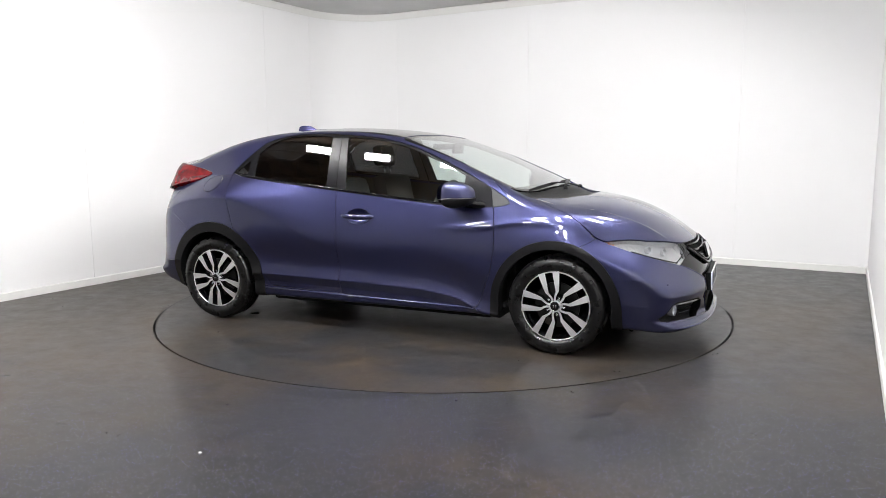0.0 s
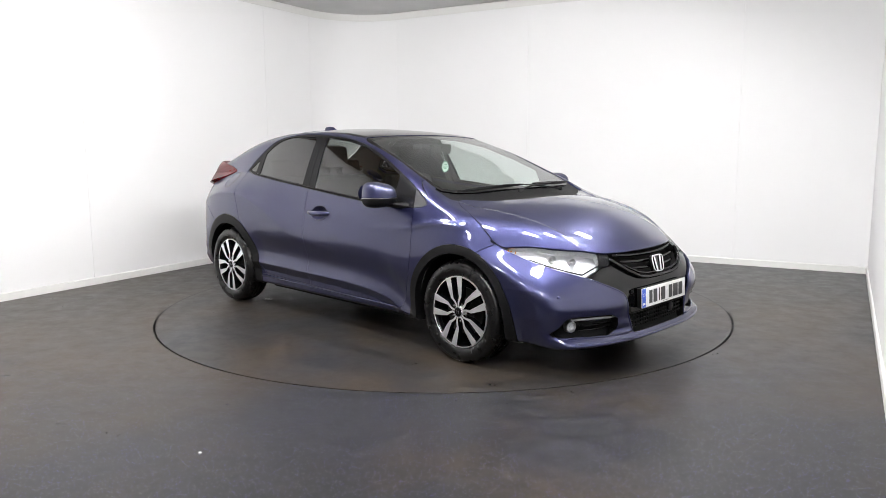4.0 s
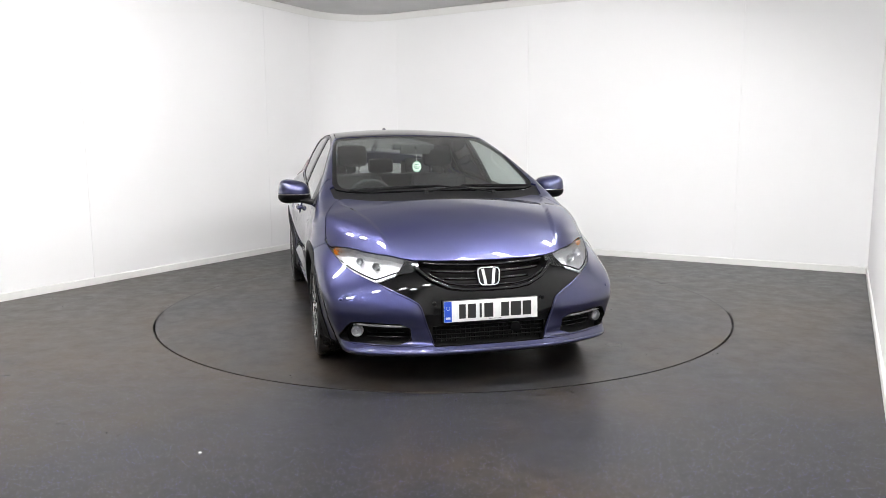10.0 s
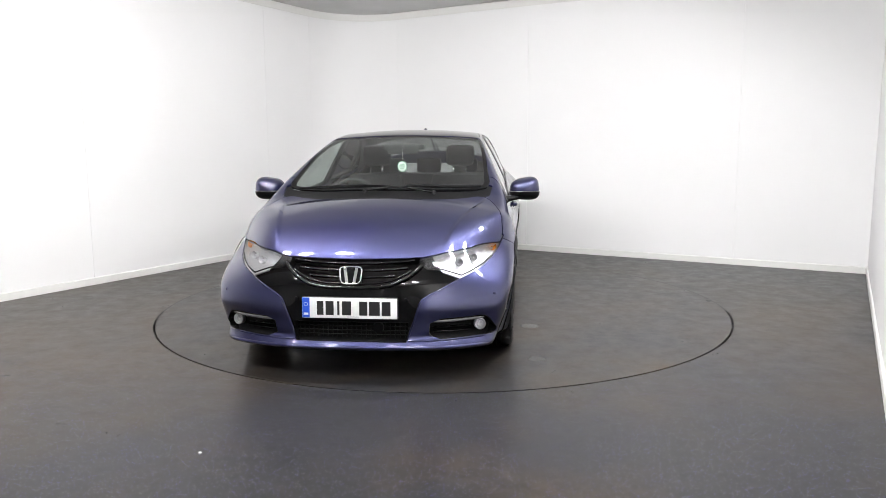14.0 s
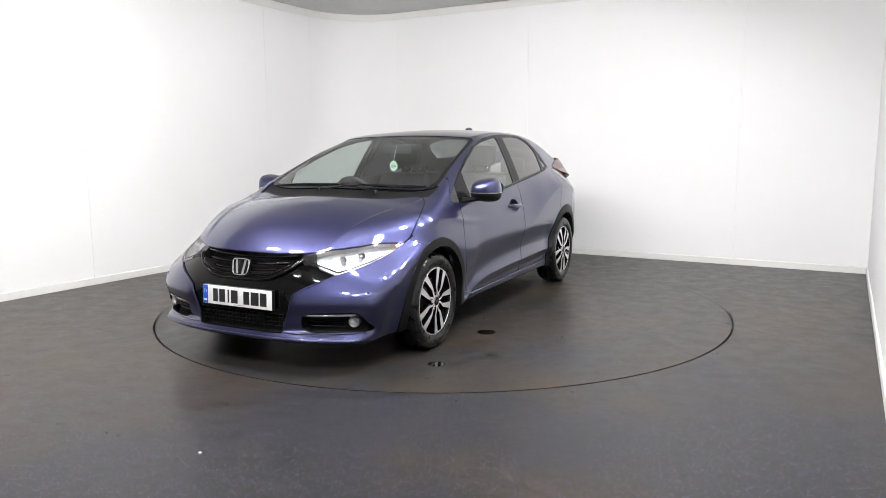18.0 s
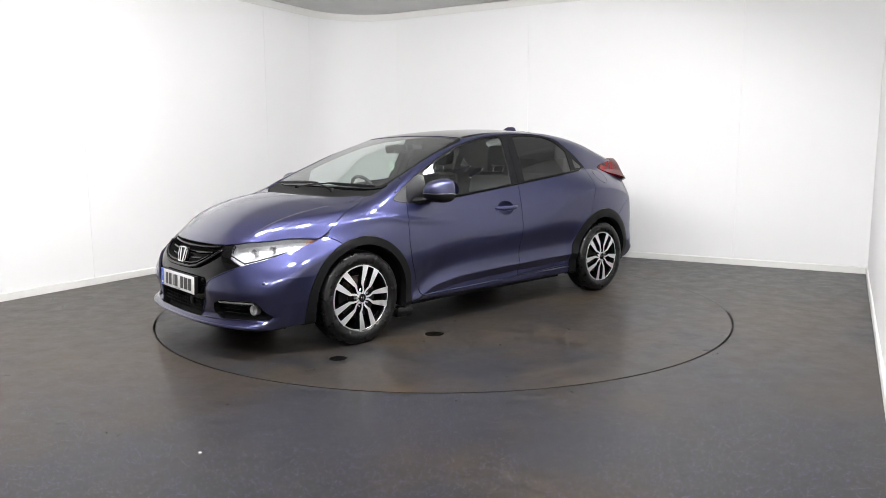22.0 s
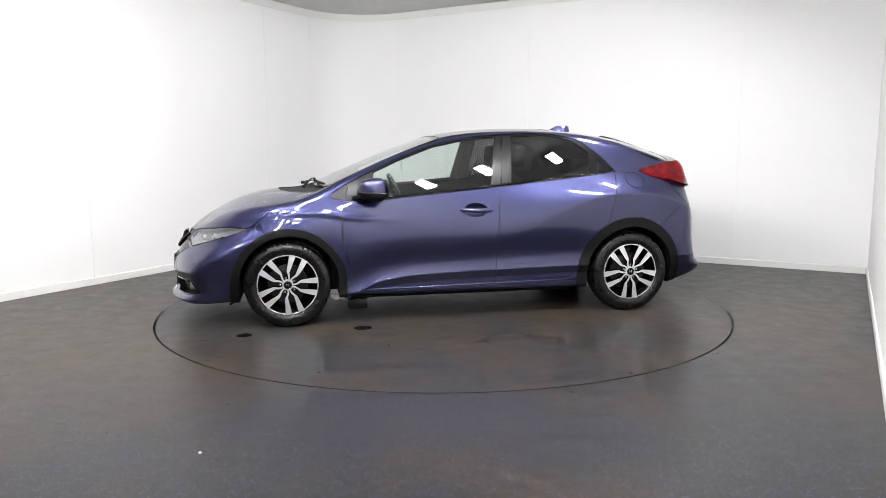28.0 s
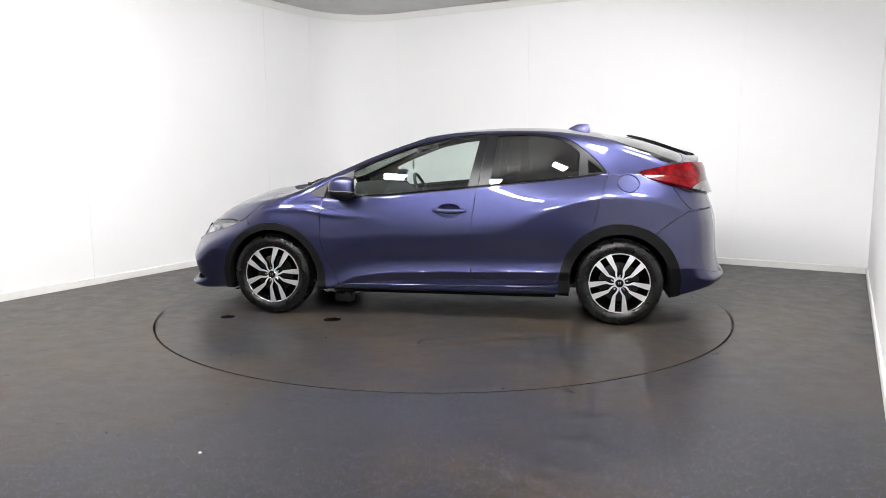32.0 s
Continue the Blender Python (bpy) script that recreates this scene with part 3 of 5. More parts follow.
lift("_", arch(-.012, .350), 0, False)
lift("_", arch(-2.597, .352), 0, False)
lift("arch_front", arch(-.012, .402, .035), .001)
lift("arch_rear", arch(-2.597, .424, .012), .001)
lift("glasshouse", side_view(area((-.292, .927), (-.36, .900), (-.61, .887), (-1.12, .931), (-1.565, .972), (-2.03, 1.018), (-2.515, 1.072), (-2.46, 1.135), (-2.385, 1.21),
                                  (-2.24, 1.318), (-2.10, 1.352), (-1.94, 1.370), (-1.64, 1.366), (-1.33, 1.338), (-1.08, 1.286), (-.82, 1.193), (-.515, 1.055), rounds=1)), .002)
lift("windscreen", top_view(area((-.205, -.5), (-.205, .30), (-.225, .45), (-.262, .60), (-.325, .70), (-.60, .664), (-.90, .630), (-1.125, .598), (-1.150, .57), (-1.156, .42), (-1.158, .2), (-1.158, -.5), rounds=1), .9), .0015)
lift("rear_window", top_view(area((-2.45, -.5), (-2.46, .30), (-2.49, .46), (-2.58, .555), (-2.72, .612), (-2.92, .64), (-3.02, .60), (-3.06, .40), (-3.07, -.5), rounds=1), 1.0), .0015)
lift("hood", top_view(area((.075, -.5), (.06, .18), (-.02, .35), (-.10, .5), (-.195, .655), (-.10, .727), (.06, .785), (.2, .80), (.275, .790), (.36, .728), (.535, .597), (.672, .408), (.715, .255), (.733, .05), (.733, -.5), rounds=1), .62))
lift("cowl", top_view(area((.2, -.5), (.2, .2), (-.06, .5), (-.195, .70), (-.33, .715), (-.36, .66), (-.27, .50), (-.2, -.5), rounds=0), .88), .001)
lift("headlight", front_view(area((.86, .775), (.70, .78), (.36, .74), (.362, .645), (.405, .612), (.46, .606), (.587, .561), (.683, .600), (.742, .639), (.783, .690), (.806, .738), rounds=0), .20), .0015)
lift("nose_panel", front_view(area((-.5, .232), (.305, .232), (.345, .345), (.366, .41), (.384, .458), (.43, .488), (.592, .564), (.56, .64), (.45, .75), (-.5, .75), rounds=0), .5))
lift("fog_pod", front_view(area((.432, .352), (.70, .362), (.735, .350), (.785, .270), (.765, .243), (.418, .238), rounds=1), .3), .001)
lift("roof_panel", top_view(area((-1.163, -.5), (-1.163, .42), (-1.158, .572), (-1.25, .572), (-1.6, .545), (-2.0, .52), (-2.06, .48), (-2.07, .3), (-2.07, -.5), rounds=1), 1.2))
lift("tail_light", side_view(area((-2.705, 1.083), (-2.81, 1.110), (-2.93, 1.128), (-3.03, 1.130), (-3.4, 1.13), (-3.4, .90), (-3.26, .912), (-3.07, .955), (-2.91, 1.0), (-2.79, 1.040), rounds=1), .33), .0015)
lift("front_bumper", side_view(area((.285, .78), (.262, .742), (.16, .687), (.10, .62), (.05, .0), (1.3, 0), (1.3, .9), (.5, .9), rounds=0), -.1))
lift("rear_bumper", side_view(area((-2.80, .62), (-2.85, .676), (-2.95, .752), (-3.05, .816), (-3.19, .822), (-3.7, .822), (-3.7, 0), (-2.7, 0), (-2.7, .5), rounds=0), -.1))
lift("tailgate", side_view(area((-2.93, 1.03), (-2.94, .996), (-3.005, .9), (-3.07, .832), (-3.7, .81), (-3.7, 1.6), (-3.03, 1.3), (-2.97, 1.12), rounds=0), -.1))
lift("front_door", side_view(area((-.405, 1.0), (-.41, .895), (-.395, .76), (-.393, .63), (-.415, .50), (-.470, .36), (-.512, .262), (-.55, .243), (-1.05, .25), (-1.53, .262), (-1.535, .5), (-1.54, .72), (-1.585, 1.1), rounds=0), .5))
lift("rear_door", side_view(area((-1.58, 1.1), (-1.54, .72), (-1.535, .5), (-1.53, .262), (-2.12, .282), (-2.17, .36), (-2.30, .62), (-2.40, .70), (-2.425, .80), (-2.458, .93), (-2.505, 1.065), (-2.515, 1.078), (-2.4, 1.085), (-2.0, 1.05), rounds=0), .5))
lift("fender", side_view(area((-.38, .97), (-.43, .95), (-.50, .5), (-.54, .27), (-.45, .15), (.6, .1), (.6, 1.2), (-.30, 1.2), (-.45, 1.062), (-.33, .97), rounds=0), .45))
lift("fuel_flap", lambda v: np.hypot(np.hypot(v[:, 0] + 2.645, (v[:, 2] - 1.007)), (v[:, 1] - .775) * .7) - .074, .0026)
lift("sill", side_view(area((-.3, .24), (-.5, .24), (-1.5, .26), (-2.15, .28), (-2.3, .28), (-2.3, .0), (-.3, 0), rounds=0), .5), .001)
SHEETS["side_frame"] = rest
# panes in the side opening
inner("glasshouse", "front_window", side_view(area((-.618, .908), (-.634, 1.092), (-.82, 1.175), (-1.08, 1.271), (-1.33, 1.322), (-1.556, 1.344), (-1.574, 1.335), (-1.503, .986), (-1.49, .980), (-1.1, .945), rounds=0)), .001, "trim_a")
inner("trim_a", "rear_window_side", side_view(area((-1.662, 1.000), (-1.705, 1.338), (-1.715, 1.347), (-1.94, 1.353), (-2.06, 1.344), (-2.16, 1.318), (-2.24, 1.277), (-2.306, 1.223), (-2.298, 1.064), (-2.285, 1.056), (-2.03, 1.036), rounds=0)), .001, "trim_b")
inner("trim_b", "quarter_window", side_view(area((-2.366, 1.172), (-2.472, 1.090), (-2.366, 1.080), rounds=0)), .001, "trim_c")
inner("trim_c", "sail_panel", side_view(area((-.2, .8), (-.408, .8), (-.425, .93), (-.47, 1.10), (-.2, 1.10), rounds=0)), .0018, "trim_d")
inner("trim_d", "pillar_rear", side_view(area((-1.545, .8), (-1.577, .985), (-1.637, 1.40), (-3, 1.5), (-3, .8), rounds=0)), .0022, "window_trim")
inner("windscreen", "screen_glass", top_view(area((-.238, -.5), (-.238, .30), (-.258, .45), (-.295, .585), (-.335, .662), (-.60, .640), (-.90, .606), (-1.090, .578), (-1.108, .55), (-1.118, .42), (-1.122, .2), (-1.122, -.5), rounds=1), .9), .0, "screen_border")
inner("rear_bumper", "rear_valance", lambda v: v[:, 2] - .415 + .06 * smoothstep(-3.1, -3.35, v[:, 0]), .001)
inner("nose_panel", "grille_slot", front_view(area((-.5, .526), (.14, .528), (.222, .540), (.307, .576), (.372, .622), (.395, .655), (.34, .80), (-.5, .80), rounds=1), .5), .0)
inner("nose_panel", "lower_intake", front_view(area((-.5, .215), (.315, .215), (.318, .262), (.312, .335), (-.5, .335), rounds=0), .5), .0)


def sheet_mesh(name, v, f, m, sink=0.0, flange=.014, both=False, mirror=False):
    """A shell of the skin with a turned-in edge; both: with its mirror half welded on; mirror: the right-hand one."""
    n = skin_normal(v)
    v = v - n * sink
    if both:
        w, o = v * [1, -1, 1], len(v)
        v, n = np.concatenate([v, w]), np.concatenate([n, n * [1, -1, 1]])
        f = np.concatenate([f, f[:, ::-1] + o])
        key = np.round(v * [5e4, 5e4, 5e4]).astype(np.int64)
        on = np.abs(v[:, 1]) < 1e-4
        key[on, 1] = 0
        _, first, back = np.unique(key, axis=0, return_index=True, return_inverse=True)
        back = back.reshape(-1)
        v, n, f = v[first], n[first].copy(), back[f]
        mid = np.abs(v[:, 1]) < 1e-4
        n[mid, 1] = 0
        n /= np.linalg.norm(n, axis=1, keepdims=True)
        f = f[(f[:, 0] != f[:, 1]) & (f[:, 1] != f[:, 2]) & (f[:, 0] != f[:, 2])]
    if mirror:
        v, n, f = v * [1, -1, 1], n * [1, -1, 1], f[:, ::-1]
    # outward facing
    fn = np.cross(v[f[:, 1]] - v[f[:, 0]], v[f[:, 2]] - v[f[:, 0]])
    if (fn * n[f[:, 0]]).sum() < 0:
        f = f[:, ::-1]
    e = np.concatenate([f[:, [0, 1]], f[:, [1, 2]], f[:, [2, 0]]])
    key = np.sort(e, 1)
    _, first, count = np.unique(key, axis=0, return_index=True, return_counts=True)
    rim = e[first[count == 1]]
    faces, verts = [f], v
    loops = [n[f].reshape(-1, 3)]
    if len(rim) and flange:
        used, back = np.unique(rim, return_inverse=True)
        low = v[used] - n[used] * flange
        verts = np.concatenate([v, low])
        r = back.reshape(-1, 2) + len(v)
        q = np.concatenate([np.stack([rim[:, 1], rim[:, 0], r[:, 0]], 1), np.stack([rim[:, 1], r[:, 0], r[:, 1]], 1)])
        g = np.cross(verts[q[:, 1]] - verts[q[:, 0]], verts[q[:, 2]] - verts[q[:, 0]])
        g /= np.maximum(np.linalg.norm(g, axis=1, keepdims=True), 1e-12)
        faces.append(q)
        loops.append(np.repeat(g, 3, 0))
    tri = np.concatenate(faces)
    me = bpy.data.meshes.new(name)
    me.from_pydata((verts - PIVOT).tolist(), [], tri.tolist())
    me.polygons.foreach_set("use_smooth", [True] * len(me.polygons))
    if len(me.polygons) == len(tri):
        me.normals_split_custom_set(np.concatenate(loops).tolist())
    me.materials.append(m)
    return me


def panel(name, source, m, label="", parent=car, sink=0.0, flange=.014, sides=True):
    """Both hands of a panel, or the one that crosses the middle."""
    v, f = SHEETS[source]
    if not sides:
        return part(name, sheet_mesh(name, v, f, m, sink, flange, both=True), parent, label)
    made = []
    for k, right in enumerate((False, True)):
        p = parent[k] if isinstance(parent, list) else parent
        made.append(part(name, sheet_mesh(name, v, f, m, sink, flange, mirror=right), p, label))
    return made


hood = panel("hood", "hood", M_PAINT, sides=False)
front_bumper = panel("front_bumper", "front_bumper", M_PAINT, sides=False)
rear_bumper = panel("rear_bumper", "rear_bumper", M_PAINT, sides=False)
panel("valance", "rear_valance", M_PAINT, "angled lower bumper skirt", sides=False, parent=rear_bumper)
roof = panel("roof_panel", "roof_panel", M_BLACK_GLOSS, "gloss black glass roof panel", sides=False, sink=.002)
panel("cowl", "cowl", M_BLACK, "matt black plastic cowl below the windscreen", sides=False, sink=.012)
windscreen = panel("windscreen", "screen_glass", M_GLASS, "clear greenish laminated glass", sides=False, sink=.003, flange=0)
panel("screen_border", "screen_border", M_BLACK_GLOSS, "black printed border of the glass", sides=False, sink=.003, flange=.01, parent=windscreen)
inner("tailgate", "gate_glass", lambda v: np.maximum(area((-.5, .985), (.46, .985), (.50, 1.03), (.47, 1.095), (-.5, 1.10), rounds=1)(v[:, 1], v[:, 2]), v[:, 0] + 2.9), .002)
tailgate = panel("tailgate", "tailgate", M_PAINT, sides=False)
panel("window", "gate_glass", M_REAR, "dark tinted lower rear glass", sides=False, sink=.004, flange=0, parent=tailgate)
panel("rear_window", "rear_window", M_REAR, "dark tinted glass", sides=False, sink=.003, flange=0)
nose = panel("nose_panel", "nose_panel", M_NOSE, "gloss black panel between the headlights", sides=False, sink=.009)
panel("side_frame", "side_frame", M_PAINT)
panel("fender", "fender", M_PAINT)
panel("sill", "sill", M_PAINT)
panel("wheel_arch_trim", "arch_front", M_BLACK, "black plastic arch moulding", sink=-.006, flange=.045)
panel("wheel_arch_trim", "arch_rear", M_BLACK, "black plastic arch moulding", sink=-.006, flange=.045)
front_doors = panel("front_door", "front_door", M_PAINT)
rear_doors = panel("rear_door", "rear_door", M_PAINT)
panel("window", "front_window", M_GLASS, "clear side glass", parent=front_doors, sink=.006, flange=0)
panel("window", "rear_window_side", M_PRIVACY, "dark privacy glass", parent=rear_doors, sink=.006, flange=0)
panel("quarter_window", "quarter_window", M_PRIVACY, "dark privacy glass", parent=rear_doors, sink=.005, flange=0)
panel("window_trim", "window_trim", M_PILLAR, "gloss black window surround and pillar", sink=.002, flange=.02, parent=front_doors)
panel("window_trim", "pillar_rear", M_PILLAR, "gloss black window surround and pillar", sink=.002, flange=.02, parent=rear_doors)
panel("sail_panel", "sail_panel", M_DASH, "black triangular panel before the door window", sink=.002, flange=.02)
v, f = SHEETS["fuel_flap"]
part("fuel_flap", sheet_mesh("fuel_flap", v, f, M_PAINT, 0, .01), car)
part("side_panel", sheet_mesh("side_panel", v, f, M_PAINT, 0, 0, mirror=True), car)
v, f = SHEETS["tail_light"]
proud = .004 + .030 * smoothstep(-2.74, -3.06, v[:, 0])
tail_lights = [part("tail_light", sheet_mesh("tail_light", v + skin_normal(v) * proud[:, None], f, M_RED, 0, .030, mirror=right), car, "red wraparound lamp lens standing proud") for right in (False, True)]


def at(x, y, z):
    return Vector((x, y, z)) - Vector(PIVOT)


def skin_y(x, z):
    """Half-width of the skin at a place."""
    ys = np.linspace(.2, 1.0, 1601)
    g = skin(np.stack([0 * ys + x, ys, 0 * ys + z], -1))
    return float(ys[np.argmax(g > 0)])


def skin_x(y, z):
    xs = np.linspace(.3, 1.0, 1401)
    g = skin(np.stack([xs, 0 * xs + y, 0 * xs + z], -1))
    return float(xs[np.argmax(g > 0)])


def skin_z(x, y):
    zs = np.linspace(.5, 1.6, 2201)
    g = skin(np.stack([0 * zs + x, 0 * zs + y, zs], -1))
    return float(zs[np.argmax(g > 0)])


def move(me):
    """From the car's own measures to its pivot."""
    me.transform(Matrix.Translation(-Vector(PIVOT)))
    return me


def flip(me, name=None):
    """A mirrored copy for the right-hand side (mesh about the pivot)."""
    c = me.copy()
    s = Matrix.Translation(-Vector(PIVOT)) @ Matrix.Diagonal((1, -1, 1, 1)) @ Matrix.Translation(Vector(PIVOT))
    c.transform(s)
    c.flip_normals()
    return c


# -- wheels --
def spoke_mesh(sign):
    """One of a pair of bent spokes that widen to the rim; outwards is +y."""
    path = [(.028, .0066, .0060), (.050, .0088, .0064), (.066, .0165, .0076), (.088, .0325, .0100), (.120, .0365, .0138), (.160, .0408, .0178), (.1990, .0450, .0212), (.2085, .0458, .0218)]
    bm = bmesh.new()
    front, back = [], []
    for r, off, w in path:
        yy = .006 - .10 * max(r - .10, 0)**1.5 * 1.2
        for s in (-1, 1):
            x = sign * off + s * w
            front.append(bm.verts.new((x, yy + .0, r)))
            back.append(bm.verts.new((sign * off + s * (w + .003), yy - .034, r)))
    for i in range(len(path) - 1):
        a, b = 2 * i, 2 * i + 2
        f = bm.faces.new((front[a], front[a + 1], front[b + 1], front[b]))
        f.material_index = 0
        for q in ((front[a], front[b], back[b], back[a]), (front[a + 1], back[a + 1], back[b + 1], front[b + 1]), (back[a], back[b], back[b + 1], back[a + 1])):
            bm.faces.new(q).material_index = 1
    for q in ((front[0], back[0], back[1], front[1]), (front[-2], front[-1], back[-1], back[-2])):
        bm.faces.new(q).material_index = 1
    return done(bm, "spoke", M_ALLOY, M_POCKET, smooth=False)


SPOKES = (spoke_mesh(-1), spoke_mesh(1))
LIP = turned("rim_lip", [(.2072, .0000), (.2085, .0016), (.2125, .0016), (.2150, -.004), (.2138, -.010)], M_ALLOY, 96)
RIM = turned("wheel", [(.192, -.150), (.205, -.152), (.213, -.146), (.213, -.138), (.203, -.130), (.188, -.09), (.186, -.03), (.196, -.020), (.2005, -.012),
                       (.206, -.006), (.2115, -.0010), (.2140, -.006), (.213, -.012), (.206, -.016), (.204, -.03), (.196, -.09), (.20, -.12)][::-1], M_POCKET, 96)
BARREL = turned("barrel", [(.1955, -.008), (.1875, -.03), (.1860, -.09), (.1860, -.14), (.02, -.142)], M_POCKET, 64)
TYRE = turned("tyre", [(.2105, -.150), (.222, -.166), (.245, -.178), (.275, -.180), (.292, -.172), (.3035, -.150), (.306, -.135), (.3062, -.118), (.3005, -.1175), (.3005, -.1125), (.3062, -.112),
                       (.3066, -.088), (.3005, -.0875), (.3005, -.0825), (.3066, -.082), (.3066, -.058), (.3005, -.0575), (.3005, -.0525), (.3062, -.052),
                       (.306, -.033), (.3035, -.018), (.297, -.004), (.290, .004), (.283, .007), (.280, .0068), (.276, .0095), (.262, .0125), (.245, .0125), (.240, .0105), (.228, .008), (.221, .001), (.2155, -.003), (.2105, -.012)], M_RUBBER, 120)
HUB_CAP = turned("hub_cap", [(0, .0115), (.02, .011), (.026, .010), (.0285, .007), (.0290, .0), (.0290, -.02)], M_POCKET, 40)
CAP_RING = turned("cap_ring", [(.0265, .0105), (.0285, .0115), (.0300, .0095), (.0305, .004)], M_CHROME, 40)
CENTRE = turned("centre", [(.029, .0045), (.034, .0035), (.038, -.004), (.040, -.03)], M_ALLOY, 48)
BOLT = turned("wheel_bolt", [(0, .004), (.005, .0045), (.0085, .002), (.0095, -.004), (.0105, -.02)], M_CHROME, 6, smooth=False)
DISC = turned("brake_disc", [(.07, -.055), (.075, -.050), (.140, -.050), (.141, -.062), (.075, -.062), (.075, -.09), (.0, -.09)], M_DISC, 64)
bm = bmesh.new()
box(bm, -.045, .045, -.075, -.025, -.020, .020, .008)
CALIPER = done(bm, "brake_caliper", M_RUST)
bm = bmesh.new()
for s in (-1, 1):
    box(bm, s * .0075 - .0024, s * .0075 + .0024, .0105, .0130, -.010, .010, .0006)
MARK = done(bm, "cap_mark", M_CHROME)


def wheel(x, y, phase, right):
    m = Matrix.Translation(at(x, -y if right else y, HUB_Z)) @ (pose(0, 0, 0, 0, 0, 180) if right else Matrix())
    w = part("wheel", RIM, car, "black alloy wheel with five pairs of polished spokes", m)
    part("tyre", TYRE, w, "black road tyre")
    part("barrel", BARREL, w)
    part("rim_lip", LIP, w, "bright polished rim edge")
    part("hub_cap", HUB_CAP, w)
    part("cap_ring", CAP_RING, w)
    part("cap_mark", MARK, w)
    part("centre", CENTRE, w)
    part("brake_disc", DISC, w)
    part("brake_caliper", CALIPER, w, m=pose(0, 0, 0, 0, 25 if not right else 155, 0) @ Matrix.Translation((0, 0, .115)))
    for k in range(5):
        a = phase + 72 * k
        for s in SPOKES:
            part("spoke", s, w, m=pose(0, 0, 0, 0, a, 0))
        part("wheel_bolt", BOLT, w, m=pose(0, 0, 0, 0, a + 36, 0) @ Matrix.Translation((0, .0, .054)))
    return w


WHEEL_Y = .852
wheel(AXLES[0], WHEEL_Y, 49, False)
wheel(AXLES[1], WHEEL_Y, 35, False)
wheel(AXLES[0], WHEEL_Y, 12, True)
wheel(AXLES[1], WHEEL_Y, 30, True)

# -- dark wheel housings and underside --
for x in (-.012, -2.597):
    vs, fs = lathe([(.372, .42), (.372, .60), (.372, .74), (.372, .80)], 40, "y", (radians(-14), radians(194)))
    bm = bmesh.new()
    add(bm, [(a + x, b, c + HUB_Z) for a, b, c in vs], fs)
    q = lathe([(.02, .42), (.372, .42)], 40, "y", (radians(-14), radians(194)))
    add(bm, [(a + x, b, c + HUB_Z) for a, b, c in q[0]], q[1])
    liner = move(done(bm, "wheel_liner", M_DARK))
    part("wheel_liner", liner, car, "black felt wheel housing")
    part("wheel_liner", flip(liner), car, "black felt wheel housing")
bm = bmesh.new()
box(bm, -2.15, -.45, -.74, .74, .165, .20, .02)
box(bm, -3.2, -2.1, -.40, .40, .19, .26, .02)
box(bm, -.5, .62, -.40, .40, .17, .24, .02)
part("underbody", move(done(bm, "underbody", M_DARK)), car, "black underside")
# -- lamps in the nose --
inner("headlight", "lamp_bezel", front_view(area((.30, .55), (.30, .75), (.412, .72), (.438, .655), (.50, .585), (.50, .55), rounds=0), .2), .0, "lamp_bowl")
lens_v = SHEETS["headlight"]


def bowl_mesh(name, r, depth, m):
    """An open reflector that faces +x, with a bulb shield in it."""
    vs, fs = lathe([(r * k / 6, -depth * (1 - (k / 6)**2)) for k in range(1, 7)] + [(r * 1.06, .002), (r * 1.06, -.02)], 28, "y")
    bm = bmesh.new()
    add(bm, [(b, a, c) for a, b, c in vs], fs)
    vs, fs = tube([(-depth, 0, 0), (-depth * .3, 0, 0), (-depth * .2, 0, 0)], [r * .24, r * .24, r * .14], 12)
    add(bm, vs, fs)
    return done(bm, name, m)


